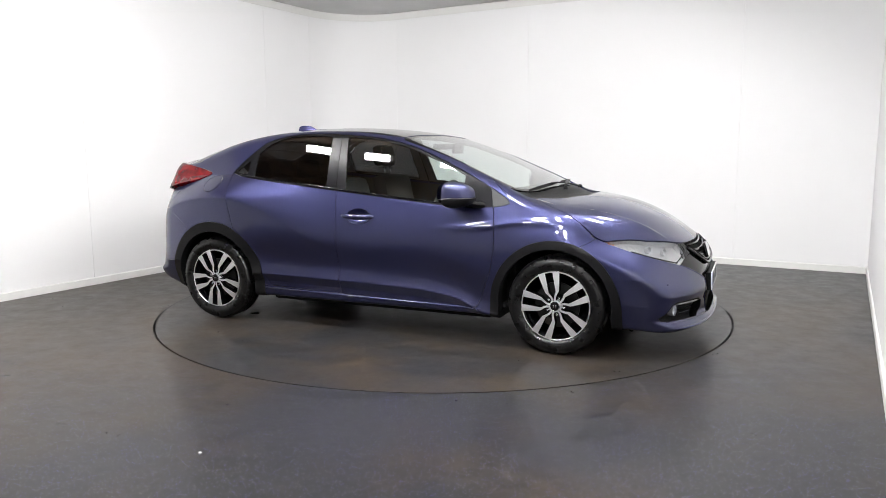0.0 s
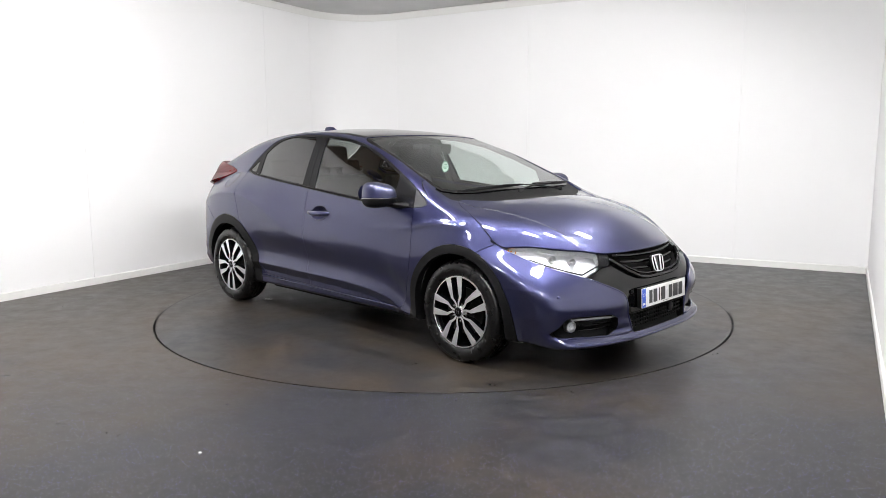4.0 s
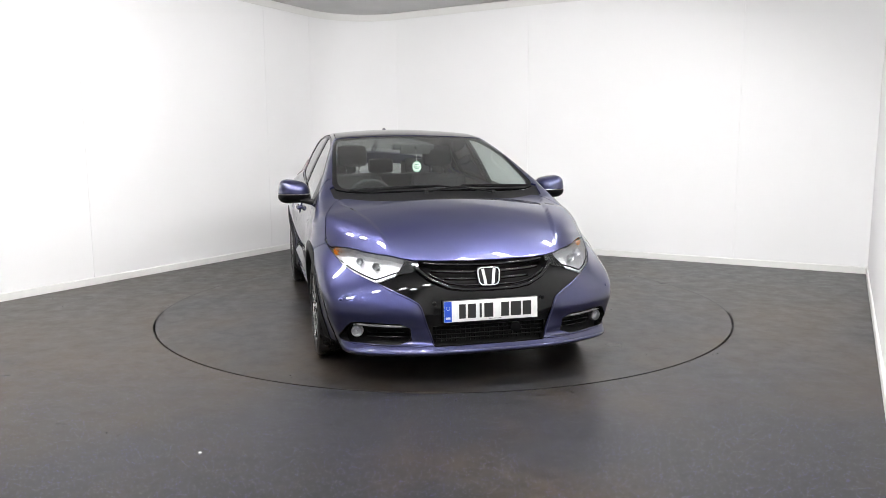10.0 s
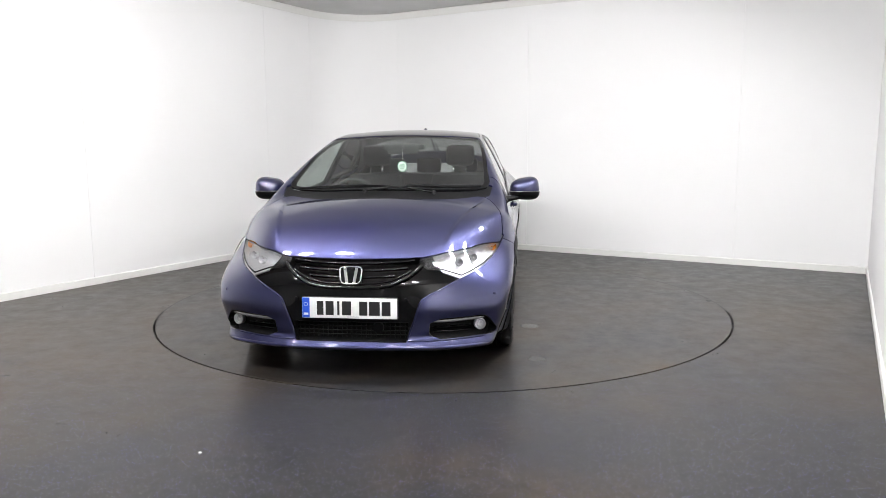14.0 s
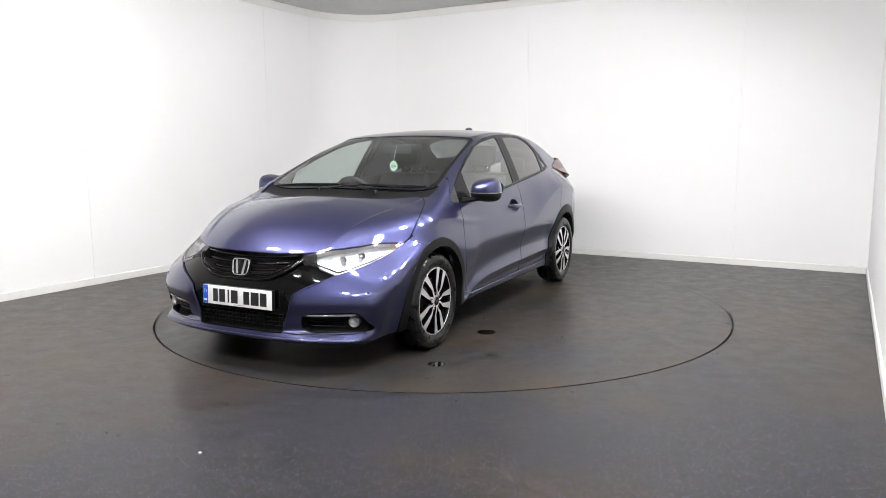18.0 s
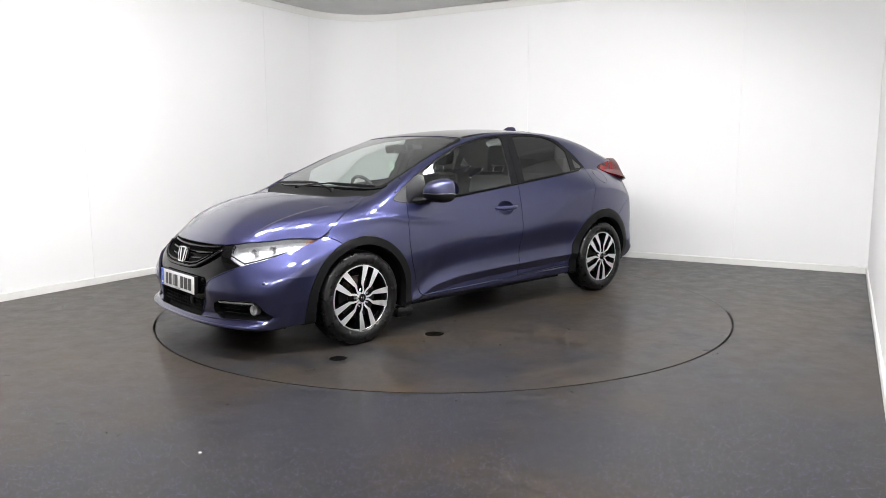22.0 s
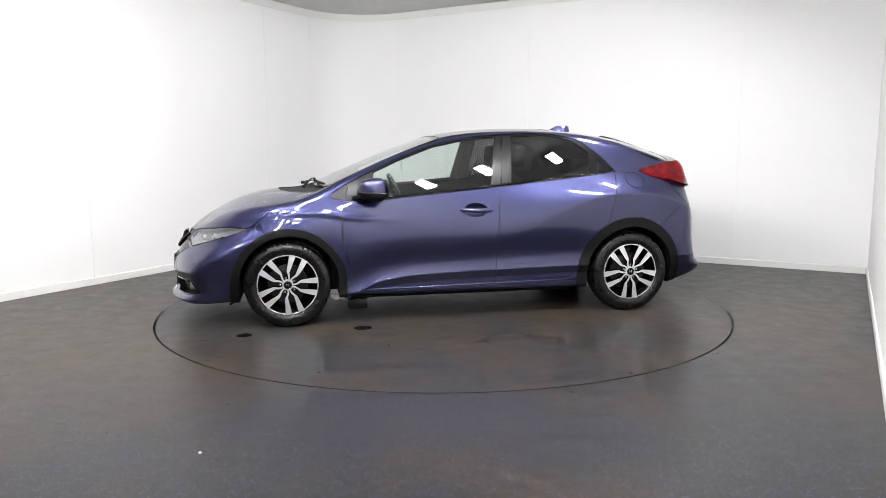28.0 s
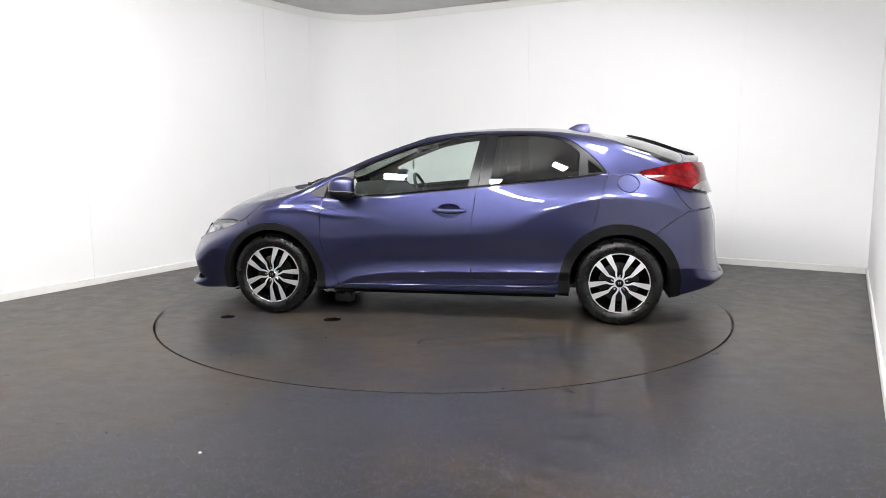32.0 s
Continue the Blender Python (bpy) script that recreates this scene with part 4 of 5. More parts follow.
LAMP_LOW = spline((.42, .625), (.46, .612), (.52, .592), (.587, .568), (.64, .586), (.683, .606), (.742, .645))
LAMP_TOP = spline((.41, .668), (.57, .694), (.70, .718), (.80, .728))
BULB_AMBER = bowl_mesh("indicator", .023, .03, M_AMBER)
BULB_SHIELD = bowl_mesh("bulb_shield", .020, .022, M_SILVER)
for right in (False, True):
    s = -1 if right else 1
    housing = part("headlight", sheet_mesh("headlight", *SHEETS["lamp_bowl"], M_SMOKED, .046, -.040, mirror=right), car, "clear headlamp with bright reflectors and an amber indicator")
    part("lens", sheet_mesh("lens", *lens_v, M_LENS, .001, 0, mirror=right), housing, "clear lens")
    part("bezel", sheet_mesh("bezel", *SHEETS["lamp_bezel"], M_SATIN, .006, .02, mirror=right), housing, "dark bezel")
    for me, y, z, back, turn in ((BULB_AMBER, .742, .686, .070, 20),):
        part("indicator", me, housing, "orange indicator",
             Matrix.Translation(at(skin_x(y, z) - back, s * y, z)) @ pose(0, 0, 0, 0, -10, s * turn))
    for name, inset, radius, line in (("brow", .010, .0045, ((.42, .676), (.50, .692), (.58, .702), (.66, .714), (.72, .722))),
                                      ("under_strip", .012, .0040, ((.47, .611), (.53, .592), (.587, .572), (.64, .590), (.70, .618), (.74, .648)))):
        vs, fs = tube([at(skin_x(y, z) - inset, s * y, z) for y, z in line], radius, 8)
        part(name, mesh(name, vs, fs, [M_DARK], True), housing, "dark strip along the reflectors")
    for y in (.572, .646):
        z = (float(LAMP_LOW(y)) + float(LAMP_TOP(y))) / 2
        part("bulb_shield", BULB_SHIELD, housing, "small bright bulb cap", Matrix.Translation(at(skin_x(y, z) - .030, s * y, z)) @ pose(0, 0, 0, 0, -10, s * 22))
    # fog lamp pod
    pod = part("fog_lamp_pod", sheet_mesh("fog_lamp_pod", *SHEETS["fog_pod"], M_BLACK, .048, -.048, mirror=right), front_bumper, "recessed black grille with a round fog lamp")
    fx = skin_x(.700, .303)
    bm = bmesh.new()
    vs, fs = lathe([(.001, -.014), (.02, -.010), (.026, -.002), (.028, .003), (.031, .002), (.032, -.03)], 32, "y")
    add(bm, [(b, a, c) for a, b, c in vs], fs)
    part("fog_lamp", done(bm, "fog_lamp", M_SMOKED), pod, "round fog lamp with a chrome bowl", Matrix.Translation(at(fx - .016, s * .692, .303)) @ pose(0, 0, 0, 0, 0, s * 16))
    bm = bmesh.new()
    vs, fs = lathe([(.0, .009), (.013, .0075), (.024, .0035), (.029, -.001)], 28, "y")
    add(bm, [(b, a, c) for a, b, c in vs], fs)
    bmesh.ops.remove_doubles(bm, verts=bm.verts, dist=1e-6)
    part("fog_lens", done(bm, "fog_lens", M_LENS), pod, "", Matrix.Translation(at(fx - .016, s * .692, .303)) @ pose(0, 0, 0, 0, 0, s * 16))
    strip = [(y, .338 + .025 * (y - .43)) for y in (.445, .50, .56, .62, .68, .712)]
    vs, fs = tube([at(skin_x(y, z) - .006, s * y, z) for y, z in strip], [.004, .008, .008, .008, .008, .004], 8)
    part("daytime_light", mesh("daytime_light", vs, fs, [M_CLEAR], True), pod, "pale daytime running light strip")
    for z in (.275, .300, .325):
        vs, fs = tube([at(skin_x(y, z) - .034, s * y, z) for y in (.44, .50, .56, .62, .640)], .0035, 6)
        part("slat", mesh("slat", vs, fs, [M_BLACK_GLOSS], True), pod)
    # parking sensors
    for y, z in ((.77, .468), (.303, .457)):
        bm = bmesh.new()
        vs, fs = lathe([(.0, .002), (.008, .0018), (.0105, .0), (.0108, -.006)], 20, "y")
        add(bm, [(b, a, c) for a, b, c in vs], fs)
        n = skin_normal(np.array([[skin_x(y, z), y, z]]))[0]
        part("parking_sensor", done(bm, "parking_sensor", M_PAINT if y > .5 else M_SATIN), front_bumper, "",
             Matrix.Translation(at(skin_x(y, z), s * y, z)) @ pose(0, 0, 0, 0, 0, s * math.degrees(math.atan2(n[1], n[0]))))

# -- rolled painted edges of the front bumper --
for right in (False, True):
    s = -1 if right else 1
    for line, radius in ((((.590, .5615), (.54, .536), (.485, .5095), (.43, .484), (.388, .459), (.374, .435), (.364, .405), (.344, .342), (.325, .290), (.309, .240)), .0055),
                         (((.309, .236), (.36, .2335), (.42, .2330), (.52, .2350), (.62, .2375), (.70, .2390), (.755, .2410)), .0065)):
        vs, fs = tube([at(skin_x(y, z) - .001, s * y, z) for y, z in line], [radius * .5] + [radius] * (len(line) - 2) + [radius * .5], 10)
        part("bumper_edge", mesh("bumper_edge", vs, fs, [M_PAINT], True), front_bumper, "rolled painted edge")
ys = [.74 * k / 16 for k in range(-16, 17)]
vs, fs = tube([at(skin_x(abs(y), .202) - .002, y, .202) for y in ys], [.003] + [.0085] * 31 + [.003], 10)
part("bumper_lip", mesh("bumper_lip", vs, fs, [M_PAINT], True), front_bumper, "painted lower lip")

# -- grille, badge and plate --
part("grille", sheet_mesh("grille", *SHEETS["grille_slot"], M_DARK, .055, -.055, both=True), nose, "deep black grille opening")
for z, half in ((.640, .335), (.606, .300), (.572, .235)):
    ys = [half * k / 8 for k in range(-8, 9)]
    vs, fs = tube([at(skin_x(abs(y), z) - .014 - .010 * (abs(y) / half)**4, y, z + .012 * (y / .3)**2) for y in ys], .0065, 8, flat=1.3)
    part("slat", mesh("slat", vs, fs, [M_BLACK_GLOSS], True), nose, "gloss black grille bar")
lipline = [(-.385, .640), (-.345, .604), (-.300, .572), (-.222, .537), (-.14, .524), (0, .521)]
lipline += [(-y, z) for y, z in lipline[-2::-1]]
fine = []
for a, b in zip(lipline, lipline[1:]):
    fine += [(a[0] + (b[0] - a[0]) * k / 4, a[1] + (b[1] - a[1]) * k / 4) for k in range(4)]
fine.append(lipline[-1])
vs, fs = tube([at(skin_x(abs(y), z) + .001, y, z) for y, z in fine], .011, 10)
part("grille_lip", mesh("grille_lip", vs, fs, [M_BLACK_GLOSS], True), nose, "gloss black moulding under the grille")
vs, fs = tube([at(skin_x(abs(y), z) - .006, y, z + .022) for y, z in fine[6:-6]], .006, 8)
part("grille_lip", mesh("grille_lip", vs, fs, [M_BLACK_GLOSS], True), nose, "gloss black moulding under the grille")
part("air_intake", sheet_mesh("air_intake", *SHEETS["lower_intake"], M_DARK, .045, -.045, both=True), nose, "black lower air intake")
for z in (.262, .285, .308, .330):
    vs, fs = tube([at(skin_x(abs(y), z) - .022, y, z) for y in [.305 * k / 6 for k in range(-6, 7)]], .0042, 6)
    part("slat", mesh("slat", vs, fs, [M_DARK], True), nose)
for k in range(-11, 12):
    y = .0265 * k
    vs, fs = tube([at(skin_x(abs(y), z) - .026, y, z) for z in (.248, .29, .334)], .003, 6)
    part("mesh_bar", mesh("mesh_bar", vs, fs, [M_DARK], True), nose)
bm = bmesh.new()
vs, fs = lathe([(0, .004), (.02, .0035), (.029, .001), (.030, -.01)], 28, "y")
add(bm, [(b, a, c) for a, b, c in vs], fs)
part("intake_sensor", done(bm, "intake_sensor", M_SATIN), nose, "round black sensor cap", Matrix.Translation(at(skin_x(.15, .305) - .012, .150, .305)))

badge_m = Matrix.Translation(at(.806, 0, .586)) @ pose(0, 0, 0, 0, -14, 0)
bm = bmesh.new()
box(bm, -.02, .0, -.064, .064, -.053, .053, .012)
badge = part("badge", done(bm, "badge", M_BLACK_GLOSS), nose, "chrome emblem on a black base", badge_m)
ring = []
for k in range(40):
    a = 2 * math.pi * k / 40
    c, s = math.cos(a), math.sin(a)
    y, z = .058 * math.copysign(abs(c)**.45, c), .047 * math.copysign(abs(s)**.45, s)
    ring.append((.003, y * (1 + .10 * z / .047), z))
vs, fs = tube(ring + ring[:1], .0052, 8, False)
part("badge_ring", mesh("badge_ring", vs, fs, [M_CHROME], True), badge)
bm = bmesh.new()
for s in (-1, 1):
    vs = box(bm, -.002, .006, -.0085, .0085, -.042, .042, .002)
    bmesh.ops.transform(bm, matrix=Matrix.Translation((0, s * .026, 0)) @ pose(0, 0, 0, s * -9, 0, 0), verts=vs)
part("badge_bar", done(bm, "badge_bar", M_CHROME), badge)

plate_m = Matrix.Translation(at(.857, 0, .4165)) @ pose(0, 0, 0, 0, -2.5, 0)
bm = bmesh.new()
box(bm, -.030, -.0045, -.262, .262, -.057, .057, .003)
holder = part("plate_holder", done(bm, "plate_holder", M_BLACK), car, "black plate backing", plate_m)
bm = bmesh.new()
box(bm, -.004, .0, -.26, .26, -.0555, .0555, .0012)
plate = part("number_plate", done(bm, "number_plate", M_PLATE_WHITE), holder, "white front plate with a blue end band")
bm = bmesh.new()
box(bm, .0, .0008, -.2585, -.2185, -.054, .054)
part("blue_band", done(bm, "blue_band", M_BLUE), holder, "blue end band")
bm = bmesh.new()
box(bm, .0009, .0014, -.251, -.226, -.040, -.028)
part("bar", done(bm, "bar", M_PLATE_WHITE), holder, "small white bar")
bm = bmesh.new()
vs, fs = lathe([(.009, .0009), (.009, .0014), (.0105, .0014), (.0105, .0009)], 24, "y", closed=True)
add(bm, [(b, a - .2385, c + .018) for a, b, c in vs], fs)
part("band_mark", done(bm, "band_mark", M_PLATE_WHITE), holder, "pale ring")
for y0, y1 in ((-.178, -.142), (-.130, -.086), (-.066, -.054), (-.040, .010), (.054, .098), (.108, .166), (.176, .224)):
    bm = bmesh.new()
    box(bm, .0, .0008, y0, y1, -.039, .037)
    part("bar", done(bm, "bar", M_INK), holder)
bm = bmesh.new()
box(bm, .0, .0007, -.015, .055, -.0485, -.0465)
part("maker_line", done(bm, "maker_line", M_INK), holder)

# -- door mirrors --
def mirror_shell():
    """An egg-shaped shell cut off flat behind; x forward."""
    vs, fs = [], []
    n, k = 40, 24
    for i in range(k + 1):
        t = math.pi * i / k
        for j in range(n):
            a = 2 * math.pi * j / n
            c, s = math.cos(a), math.sin(a)
            y, z = math.copysign(abs(c)**.7, c), math.copysign(abs(s)**.62, s)
            r = math.sin(t)**.8
            x = -math.cos(t)
            vs.append((.105 * x if x > 0 else .085 * math.copysign(abs(x)**.6, x), .104 * y * r * (1 - .08 * z), .064 * z * r * (1 + .14 * y) + .004 * y))
    for i in range(k):
        for j in range(n):
            l = (j + 1) % n
            q = (i * n + j, i * n + l, (i + 1) * n + l, (i + 1) * n + j)
            fs += [(q[0], q[1], q[2]), (q[0], q[2], q[3])]
    return np.array(vs), np.array(fs)


mv, mf = mirror_shell()
SPLIT = lambda v: v[:, 2] + .012 + .10 * np.maximum(-v[:, 0], 0)
low_v, low_f = cut(mv, mf, SPLIT(mv) + .0032)
up_v, up_f = cut(mv, mf, SPLIT(mv) - .0008, False)
line_v, line_f = cut(*cut(mv, mf, SPLIT(mv)), SPLIT(cut(mv, mf, SPLIT(mv))[0]) + .0026, False)


def shell(name, v, f, m):
    bm = bmesh.new()
    add(bm, v, f)
    bmesh.ops.remove_doubles(bm, verts=bm.verts, dist=1e-5)
    return done(bm, name, m)


for right in (False, True):
    s = -1 if right else 1
    d = front_doors[1 if right else 0]
    place = Matrix.Translation(at(-.610, s * .930, .975)) @ pose(0, 0, 0, 0, 0, s * 8) @ Matrix.Diagonal((1.06, s, 1.24, 1))
    up, lo = shell("door_mirror", up_v, up_f, M_PAINT), shell("lower_cover", low_v * [1.01, 1.01, 1.01], low_f, M_BLACK)
    strip = shell("repeater", line_v * [1.004, 1.004, 1.0], line_f, M_SILVER)
    for me in (up, lo, strip):
        me.transform(place)
        if right:
            me.flip_normals()
    mirror = part("door_mirror", up, d, "violet-blue mirror cap over a black lower cover")
    part("lower_cover", lo, mirror, "black plastic lower cover")
    part("repeater", strip, mirror, "thin silver strip round the mirror")
    bm = bmesh.new()
    vs, fs = lathe([(0, .0), (.060, -.001), (.066, -.004)], 36, "y")
    add(bm, [(b, a * 1.34, c * .98) for a, b, c in vs], fs)
    bmesh.ops.remove_doubles(bm, verts=bm.verts, dist=1e-6)
    part("mirror_glass", done(bm, "mirror_glass", M_CHROME), mirror, "silvered mirror glass", Matrix.Translation(at(-.703, s * .930, .982)) @ pose(0, 0, 0, 0, 0, 180 + s * 8))
    bm = bmesh.new()
    vs, fs = tube([(-.50, .795, .905), (-.515, .825, .908), (-.54, .858, .914), (-.56, .90, .924), (-.57, .94, .93)], [.040, .034, .032, .034, .030], 12, flat=.6)
    add(bm, vs, fs)
    arm = move(done(bm, "mirror_arm", M_BLACK))
    part("mirror_arm", flip(arm) if right else arm, mirror, "black mirror arm")

# -- door handles over round cups --
hx, hz = -1.372, .808
cup = side_view(lambda x, z: (np.sqrt(((x - hx) / .090)**2 + ((z - hz) / .052)**2) - 1) * .05, .5)
inner("front_door", "handle_cup", cup, .0, "door_with_cup")
v, f = SHEETS["handle_cup"]
rr = np.clip(((v[:, 0] - hx) / .090)**2 + ((v[:, 2] - hz) / .052)**2, 0, 1)
cup_v = v - skin_normal(v) * (.042 * (1 - rr)**.6)[:, None]
for right in (False, True):
    d = front_doors[1 if right else 0]
    d.data = sheet_mesh("front_door", *SHEETS["door_with_cup"], M_PAINT, 0, .014, mirror=right)
    bm = bmesh.new()
    add(bm, cup_v, f)
    me = move(done(bm, "handle_cup", M_PAINT))
    part("handle_cup", flip(me) if right else me, d)
    path = [(-1.255, .0), (-1.275, .016), (-1.31, .024), (-1.37, .028), (-1.43, .026), (-1.475, .018), (-1.500, .004)]
    vs, fs = tube([(x, skin_y(x, .812) + o, .812 + .006 * math.sin((x + 1.255) * 12)) for x, o in path], [.007, .013, .015, .0155, .0145, .012, .006], 12, flat=.95)
    bm = bmesh.new()
    add(bm, [(x, y, .812 + (z - .812) * 1.25) for x, y, z in vs], fs)
    me = move(done(bm, "door_handle", M_PAINT))
    part("door_handle", flip(me) if right else me, d, "body-coloured pull handle")

# -- inner skins, so that the cabin is lined --
panel("door_card", "front_door", M_DASH, "dark door lining", parent=front_doors, sink=.05, flange=0)
panel("door_card", "rear_door", M_DASH, "dark door lining", parent=rear_doors, sink=.05, flange=0)
panel("lining", "side_frame", M_LINING, "grey cabin lining", sink=.022, flange=0)
panel("lamp_lining", "tail_light", M_LINING, "grey cabin lining", sink=.012, flange=0)
panel("headliner", "roof_panel", M_LINING, "grey headlining", sides=False, sink=.02, flange=0)
for source in ("window_trim", "pillar_rear", "sail_panel"):
    panel("pillar_trim", source, M_LINING, "grey inner pillar trim", sink=.014, flange=0)

# -- wipers, aerial, spoiler --
def on_screen(x, y, up=.012):
    return at(x, y, skin_z(x, abs(y)) + up)


def wiper(name, blade, arm, lift_):
    vs, fs = tube([on_screen(x, y, lift_) for x, y in blade], [.004] + [.0075] * (len(blade) - 2) + [.004], 8, flat=1.5)
    bm = bmesh.new()
    add(bm, vs, fs)
    w = part("wiper", done(bm, "wiper", M_BLACK), car, "black windscreen wiper lying at rest")
    vs, fs = tube([on_screen(x, y, u) for x, y, u in arm], [.012, .009, .007, .005], 8, flat=.6)
    part("arm", mesh("arm", vs, fs, [M_SATIN], True), w)
    vs, fs = lathe([(0, .014), (.010, .013), (.014, .006), (.016, -.01)], 20, "z")
    bm = bmesh.new()
    add(bm, vs, fs)
    x, y, u = arm[0]
    part("spindle", done(bm, "spindle", M_BLACK), w, "", Matrix.Translation(on_screen(x, y, u)))


wiper("wiper", [(-.245, -.60), (-.232, -.45), (-.225, -.30), (-.222, -.15), (-.224, .02)], [(-.135, .34, .012), (-.17, .15, .022), (-.20, -.05, .026), (-.222, -.25, .02)], .014)
wiper("wiper", [(-.285, .64), (-.262, .52), (-.245, .40), (-.235, .28), (-.232, .14)], [(-.13, -.12, .012), (-.17, .05, .022), (-.205, .2, .026), (-.235, .36, .02)], .014)
bm = bmesh.new()
for x, w, h0, h1 in ((-2.215, .004, -.01, .002), (-2.25, .020, -.01, .024), (-2.285, .027, -.012, .044), (-2.33, .030, -.014, .053), (-2.375, .028, -.016, .056), (-2.392, .024, -.018, .050), (-2.388, .022, -.018, .020), (-2.392, .020, -.02, .0)):
    z = skin_z(x, 0)
    for a, b in ((-w, h0), (-w * .75, (h0 + h1) / 2), (-w * .15, h1), (w * .15, h1), (w * .75, (h0 + h1) / 2), (w, h0)):
        bm.verts.new((x, a, z + b))
bm.verts.ensure_lookup_table()
for i in range(7):
    for k in range(5):
        a = i * 6 + k
        bm.faces.new((bm.verts[a], bm.verts[a + 1], bm.verts[a + 7], bm.verts[a + 6]))
bm.faces.new([bm.verts[k] for k in range(6)])
bm.faces.new([bm.verts[42 + k] for k in range(6)][::-1])
part("aerial", move(done(bm, "aerial", M_PAINT)), car, "body-coloured shark-fin aerial")
bm = bmesh.new()
rows = []
for k in range(-14, 15):
    y = .60 * k / 14
    back = -3.205 + .36 * abs(y)**2.4
    z = 1.199 - .17 * y**2
    fore = -3.02 + .06 * abs(y)**2
    rows.append([bm.verts.new(q) for q in ((fore, y, z + .010), ((fore + back) / 2, y, z + .004), (back, y, z - .004), (back - .004, y, z - .014), (back + .02, y, z - .026), (fore - .03, y, z - .045))])
for a, b in zip(rows, rows[1:]):
    for i in range(6):
        j = (i + 1) % 6
        bm.faces.new((a[i], a[j], b[j], b[i]))
bm.faces.new(rows[0]), bm.faces.new(rows[-1][::-1])
part("spoiler", move(done(bm, "spoiler", M_PAINT)), tailgate, "body-coloured spoiler lip")
vs, fs = tube([*[at(x, 0, skin_z(x, 0) + .010) for x in (-2.68, -2.71, -2.80, -2.90, -3.0, -3.08)], at(-3.19, 0, 1.203), at(-3.205, 0, 1.198)], [.004, .010, .011, .012, .012, .011, .009, .004], 8)
rw = part("rear_wiper", mesh("rear_wiper", vs, fs, [M_BLACK], True), tailgate, "black rear wiper lying over the rear glass")
vs, fs = tube([at(-2.86, .03, skin_z(-2.86, 0) + .012), at(-2.96, .03, skin_z(-2.96, 0) + .013), at(-3.08, .03, skin_z(-3.08, 0) + .012), at(-3.16, .03, 1.195)], [.006, .010, .013, .018], 8, flat=.7)
part("arm", mesh("arm", vs, fs, [M_SATIN], True), rw)
v, f = cut(*SHEETS["tail_light"], side_view(area((-3.06, .960), (-3.12, 1.005), (-3.4, 1.02), (-3.4, .9), (-3.24, .905), rounds=0), .3)(SHEETS["tail_light"][0]))
v = v + skin_normal(v) * .0355
for right, lamp in zip((False, True), tail_lights):
    part("reverse_lens", sheet_mesh("reverse_lens", v, f, M_CLEAR, 0, .004, mirror=right), lamp, "pale reversing lamp lens")

# -- cabin --
def soft_box(name, x0, x1, y0, y1, z0, z1, r, m, lean=0.0):
    bm = bmesh.new()
    box(bm, x0, x1, y0, y1, z0, z1, r)
    if lean:
        for v in bm.verts:
            v.co.x -= (v.co.z - z0) * lean
    return move(done(bm, name, m))


dash = []
bm = bmesh.new()
for x, z0, z1 in ((-.24, .80, .945), (-.40, .70, .962), (-.62, .62, .965), (-.76, .60, .945), (-.84, .58, .88), (-.86, .55, .78), (-.80, .50, .62)):
    dash.append([bm.verts.new((x, y, z)) for y, z in ((-.70, z0), (-.72, (z0 + z1) / 2), (-.69, z1 - .035), (-.60, z1 - .004), (-.2, z1), (.2, z1 - .008), (.60, z1 - .015), (.69, z1 - .04), (.72, (z0 + z1) / 2), (.70, z0))])
for a, b in zip(dash, dash[1:]):
    for i in range(9):
        bm.faces.new((a[i], a[i + 1], b[i + 1], b[i]))
bm.faces.new(dash[-1])
part("dashboard", move(done(bm, "dashboard", M_DASH)), car, "dark grey dashboard")
bm = bmesh.new()
ringp = [(0, .178 * math.cos(2 * math.pi * k / 40), .178 * math.sin(2 * math.pi * k / 40)) for k in range(41)]
vs, fs = tube(ringp, .0145, 10, False)
add(bm, vs, fs)
box(bm, -.02, .03, -.06, .06, -.055, .05, .02)
for a, b in (((0, -.17, .01), (0, -.05, .0)), ((0, .17, .01), (0, .05, .0)), ((0, 0, -.17), (0, 0, -.05))):
    vs, fs = tube([a, b], .014, 8)
    add(bm, vs, fs)
part("steering_wheel", done(bm, "steering_wheel", M_DASH), car, "dark leather-rimmed steering wheel", Matrix.Translation(at(-.945, -.365, .865)) @ pose(0, 0, 0, 0, 24, 0))


def seat(y, rear=False):
    x = -1.40
    s = part("seat", soft_box("seat", x - .25, x + .27, y - .25, y + .25, .40, .56, .06, M_CLOTH, -.05), car, "dark cloth front seat")
    part("backrest", soft_box("backrest", x - .30, x - .16, y - .245, y + .245, .50, 1.045, .065, M_CLOTH, .22), s)
    part("headrest", soft_box("headrest", x - .455, x - .35, y - .125, y + .125, 1.105, 1.285, .050, M_CLOTH, .10), s)
    for k in (-.055, .055):
        vs, fs = tube([at(x - .37, y + k, 1.02), at(x - .395, y + k, 1.14)], .007, 8)
        part("headrest_post", mesh("headrest_post", vs, fs, [M_CHROME], True), s, "chrome post")


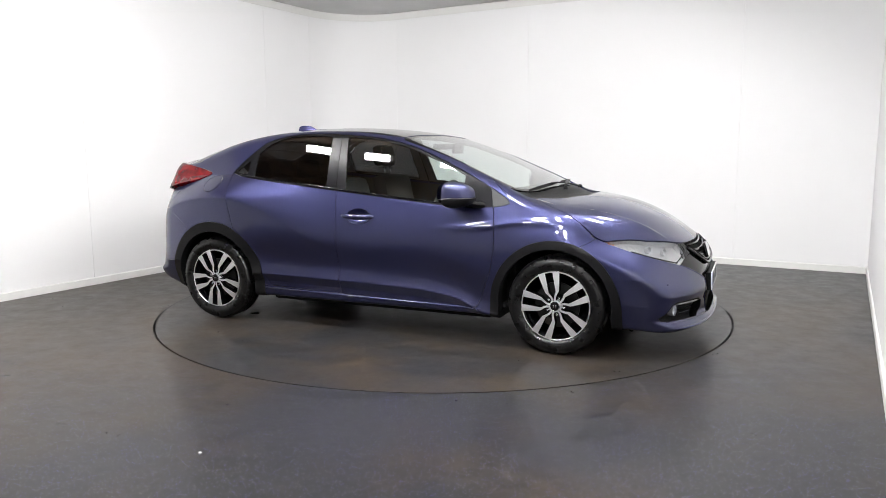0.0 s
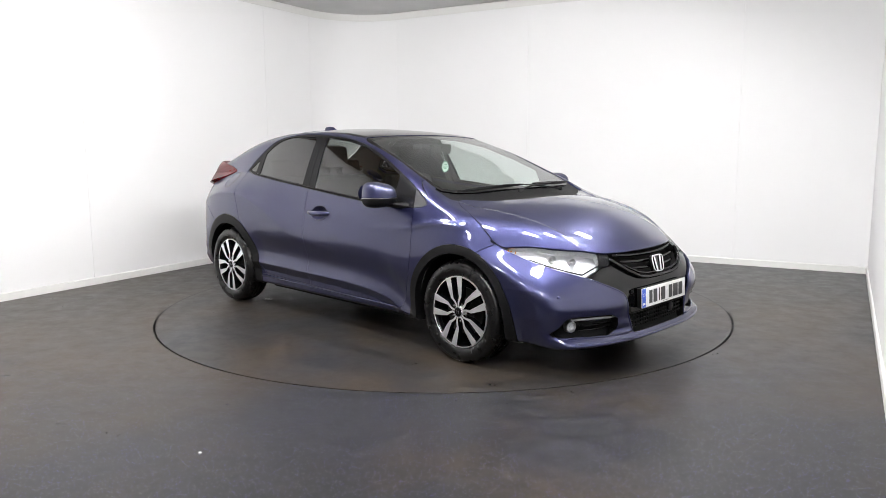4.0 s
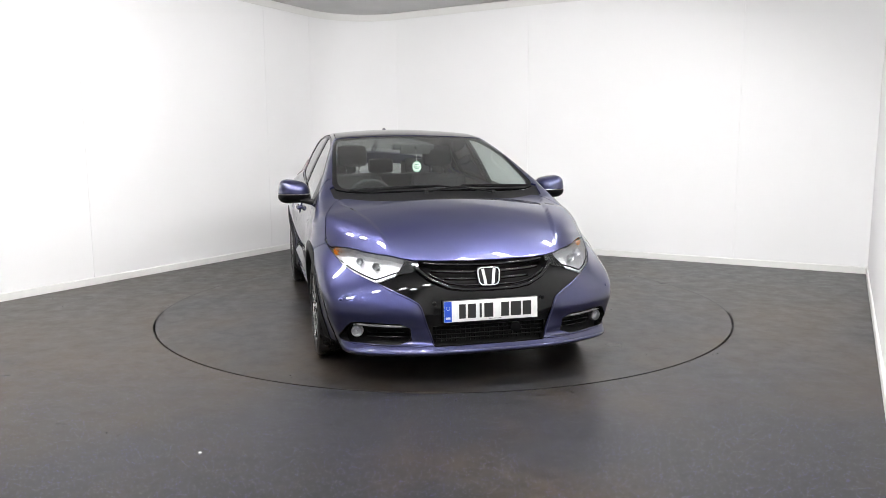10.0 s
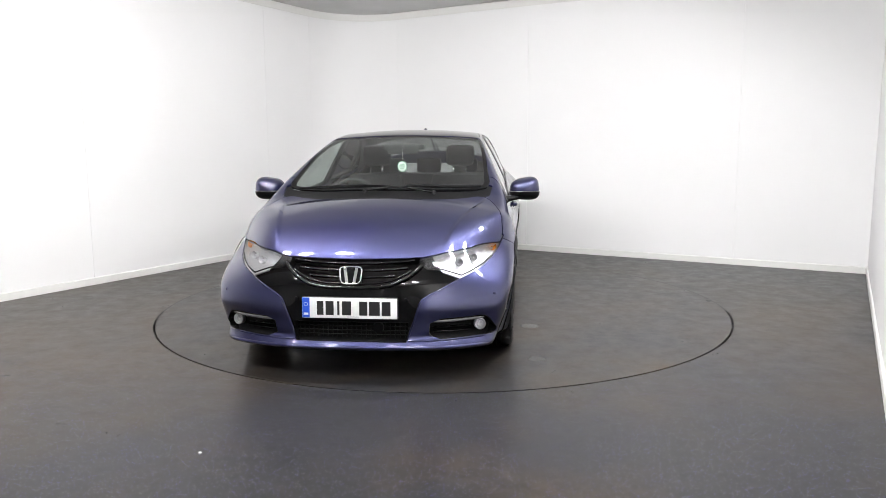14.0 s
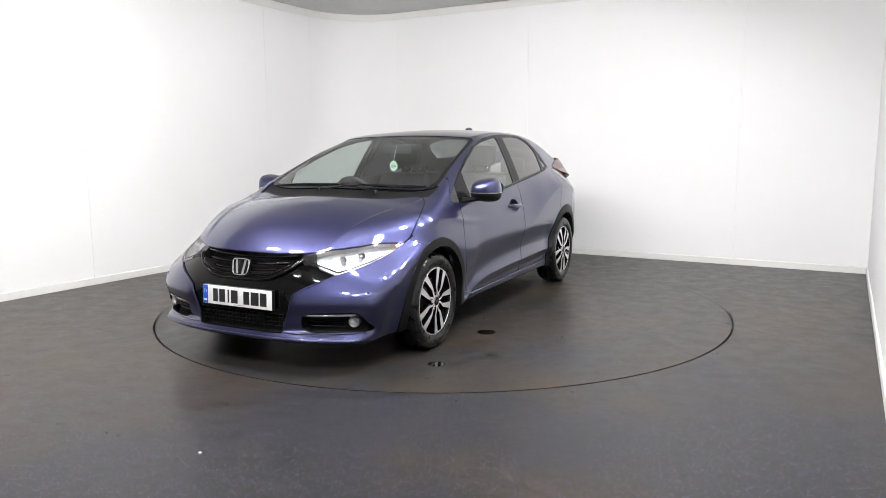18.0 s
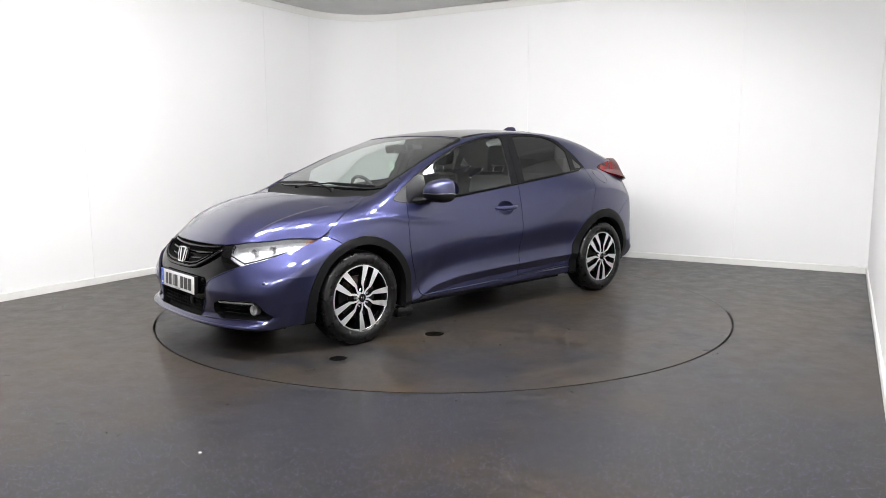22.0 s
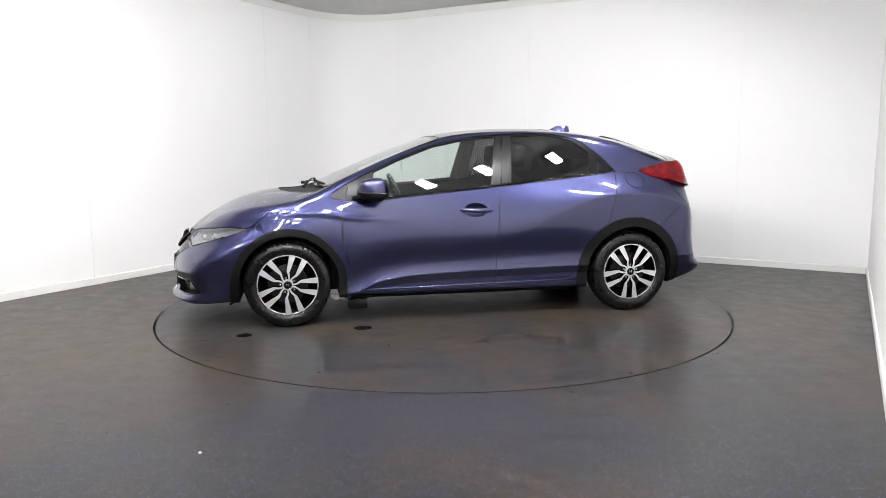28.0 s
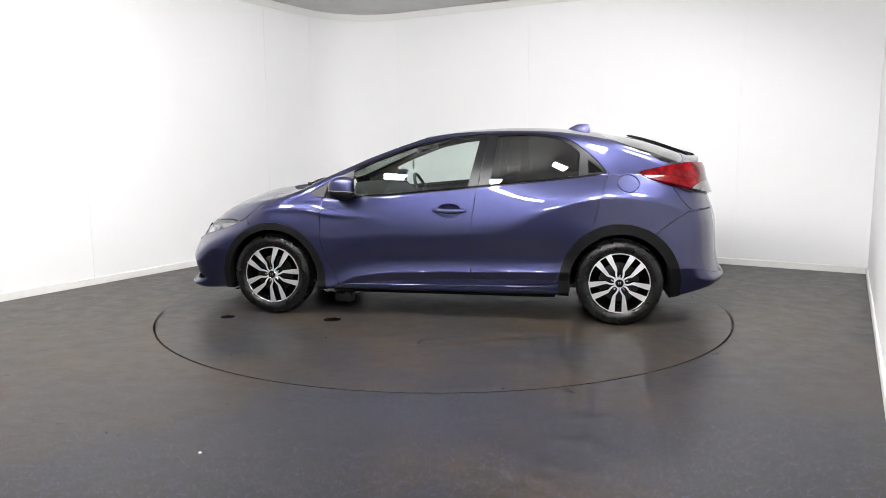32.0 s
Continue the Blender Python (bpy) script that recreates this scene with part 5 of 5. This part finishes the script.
seat(.37), seat(-.37)
bench = part("rear_bench", soft_box("rear_bench", -2.35, -1.85, -.62, .62, .42, .58, .06, M_CLOTH), car, "dark cloth rear bench")
part("backrest", soft_box("backrest", -2.46, -2.32, -.60, .60, .52, 1.02, .05, M_CLOTH, .28), bench)
for y in (-.36, 0, .36):
    part("headrest", soft_box("headrest", -2.58, -2.50, y - .12, y + .12, 1.02, 1.16, .035, M_CLOTH, .12), bench)
part("parcel_shelf", soft_box("parcel_shelf", -3.05, -2.55, -.56, .56, .985, 1.0, .006, M_DASH), car, "dark parcel shelf")
part("cabin_floor", soft_box("cabin_floor", -2.6, -.35, -.72, .72, .24, .27, .01, M_CLOTH), car, "dark carpet")
part("bulkhead", soft_box("bulkhead", -.36, -.30, -.70, .70, .24, .86, .01, M_DARK), car, "dark bulkhead")
part("engine_cover", soft_box("engine_cover", -.25, .55, -.42, .42, .45, .70, .04, M_DARK), car, "black engine bay cover")
bm = bmesh.new()
box(bm, -.012, .012, -.118, .118, -.034, .034, .012)
rear_view = part("rear_view_mirror", done(bm, "rear_view_mirror", M_DASH), car, "dark interior mirror", Matrix.Translation(at(-.985, 0, 1.252)) @ pose(0, 0, 0, 0, 8, 6))
vs, fs = tube([(0.005, 0, .008), (.022, 0, .026)], .011, 8)
part("stem", mesh("stem", vs, fs, [M_DASH], True), rear_view)
bm = bmesh.new()
box(bm, -1.12, -1.02, -.16, .16, 1.25, 1.29, .012)
part("sensor_housing", move(done(bm, "sensor_housing", M_DASH)), car, "dark housing behind the screen's top edge")
tag_m = Matrix.Translation(at(-.935, .0, 1.123))
bm = bmesh.new()
vs, fs = lathe([(0, .0012), (.031, .0012), (.033, .0004), (.033, -.0004), (.031, -.0012), (0, -.0012)], 36, "y")
add(bm, [(b, a, c * 1.15) for a, b, c in vs], fs)
bmesh.ops.remove_doubles(bm, verts=bm.verts, dist=1e-6)
tag = part("hanging_tag", done(bm, "hanging_tag", M_TAG), car, "round pale green-edged tag hung from the mirror", tag_m @ pose(0, 0, 0, 0, 0, 0))
bm = bmesh.new()
for x in (.0014, -.0014):
    vs, fs = lathe([(.0325, x), (.0365, x), (.0365, x * .2), (.0325, x * .2)], 36, "y", closed=True)
    add(bm, [(b, a, c * 1.15) for a, b, c in vs], fs)
    for z, w in ((.016, .016), (.004, .022), (-.004, .022), (-.014, .016)):
        box(bm, x - .0004, x + .0004, -w, w, z - .0022, z + .0022)
part("tag_print", done(bm, "tag_print", M_GREEN), tag, "dark green printed ring and lines")
vs, fs = tube([(0, 0, .036), (-.02, 0, .09), (-.035, 0, .12)], .0012, 5)
part("cord", mesh("cord", vs, fs, [M_PLATE_WHITE], True), tag, "thin white cord")
# torn pale tray and a dark exhaust box seen under the sill
bm = bmesh.new()
edge = [(-.31, .152), (-.34, .128), (-.38, .134), (-.425, .125), (-.45, .118), (-.50, .122), (-.54, .112), (-.58, .118), (-.605, .130), (-.625, .144)]
lo = [[bm.verts.new((x, y, z)) for x, z in edge] for y in (.585, .591)]
hi = [[bm.verts.new((x, y - .004, .172)) for x, z in edge] for y in (.585, .591)]
for i in range(len(edge) - 1):
    for q in ((lo[0][i], lo[0][i + 1], hi[0][i + 1], hi[0][i]), (lo[1][i], lo[1][i + 1], hi[1][i + 1], hi[1][i]), (lo[0][i], lo[0][i + 1], lo[1][i + 1], lo[1][i])):
        bm.faces.new(q)
tray = move(done(bm, "torn_tray", M_TRAY, smooth=False))
part("torn_tray", tray, car, "torn pale plastic flap hanging under the sill")
bm = bmesh.new()
box(bm, -.58, -.43, .58, .685, .068, .150, .030)
part("exhaust_box", move(done(bm, "exhaust_box", M_RUBBER)), car, "dark rounded box hanging under the floor")
for y in (1, -1):
    line = [(-.535, .2470), (-.62, .2475), (-.9, .2490), (-1.2, .2530), (-1.5, .2570), (-1.8, .2610), (-2.165, .2655)]
    vs, fs = tube([at(x, y * (skin_y(x, z - .004) + .001), z - .004) for x, z in line], [.002, .006, .006, .006, .006, .006, .006], 8)
    part("sill_moulding", mesh("sill_moulding", vs, fs, [M_PAINT], True), car, "painted ledge along the sill")
    belt = [(-.66, .9075), (-.9, .9235), (-1.2, .9505), (-1.5, .9775), (-1.9, 1.0185), (-2.2, 1.0490), (-2.47, 1.0770)]
    vs, fs = tube([at(x, y * (skin_y(x, z) + .001), z) for x, z in belt], [.002, .0055, .0055, .0055, .0055, .0055, .002], 8)
    part("belt_moulding", mesh("belt_moulding", vs, fs, [M_BLACK_GLOSS], True), car, "gloss black moulding under the side windows")
for y in (.60, -.60):
    vs, fs = tube([at(.42, y, .135), at(.40, y * .8, .128), at(.40, y * .5, .128)], .012, 8, flat=.5)
    part("air_deflector", mesh("air_deflector", vs, fs, [M_BLACK], True), car, "black deflector under the nose")


# ---- what moves: the turntable and the car on it ----
def motions():
    start, speed = -23.50, -5.196
    steps = [(t, start + speed * t) for t in [2.0 * k for k in range(17)]]
    walk(turntable, [(t, pose(0, 0, 0, 0, 0, a)) for t, a in steps])
    walk(car, [(t, pose(0, 0, .0006, 0, 0, a)) for t, a in steps])


motions()
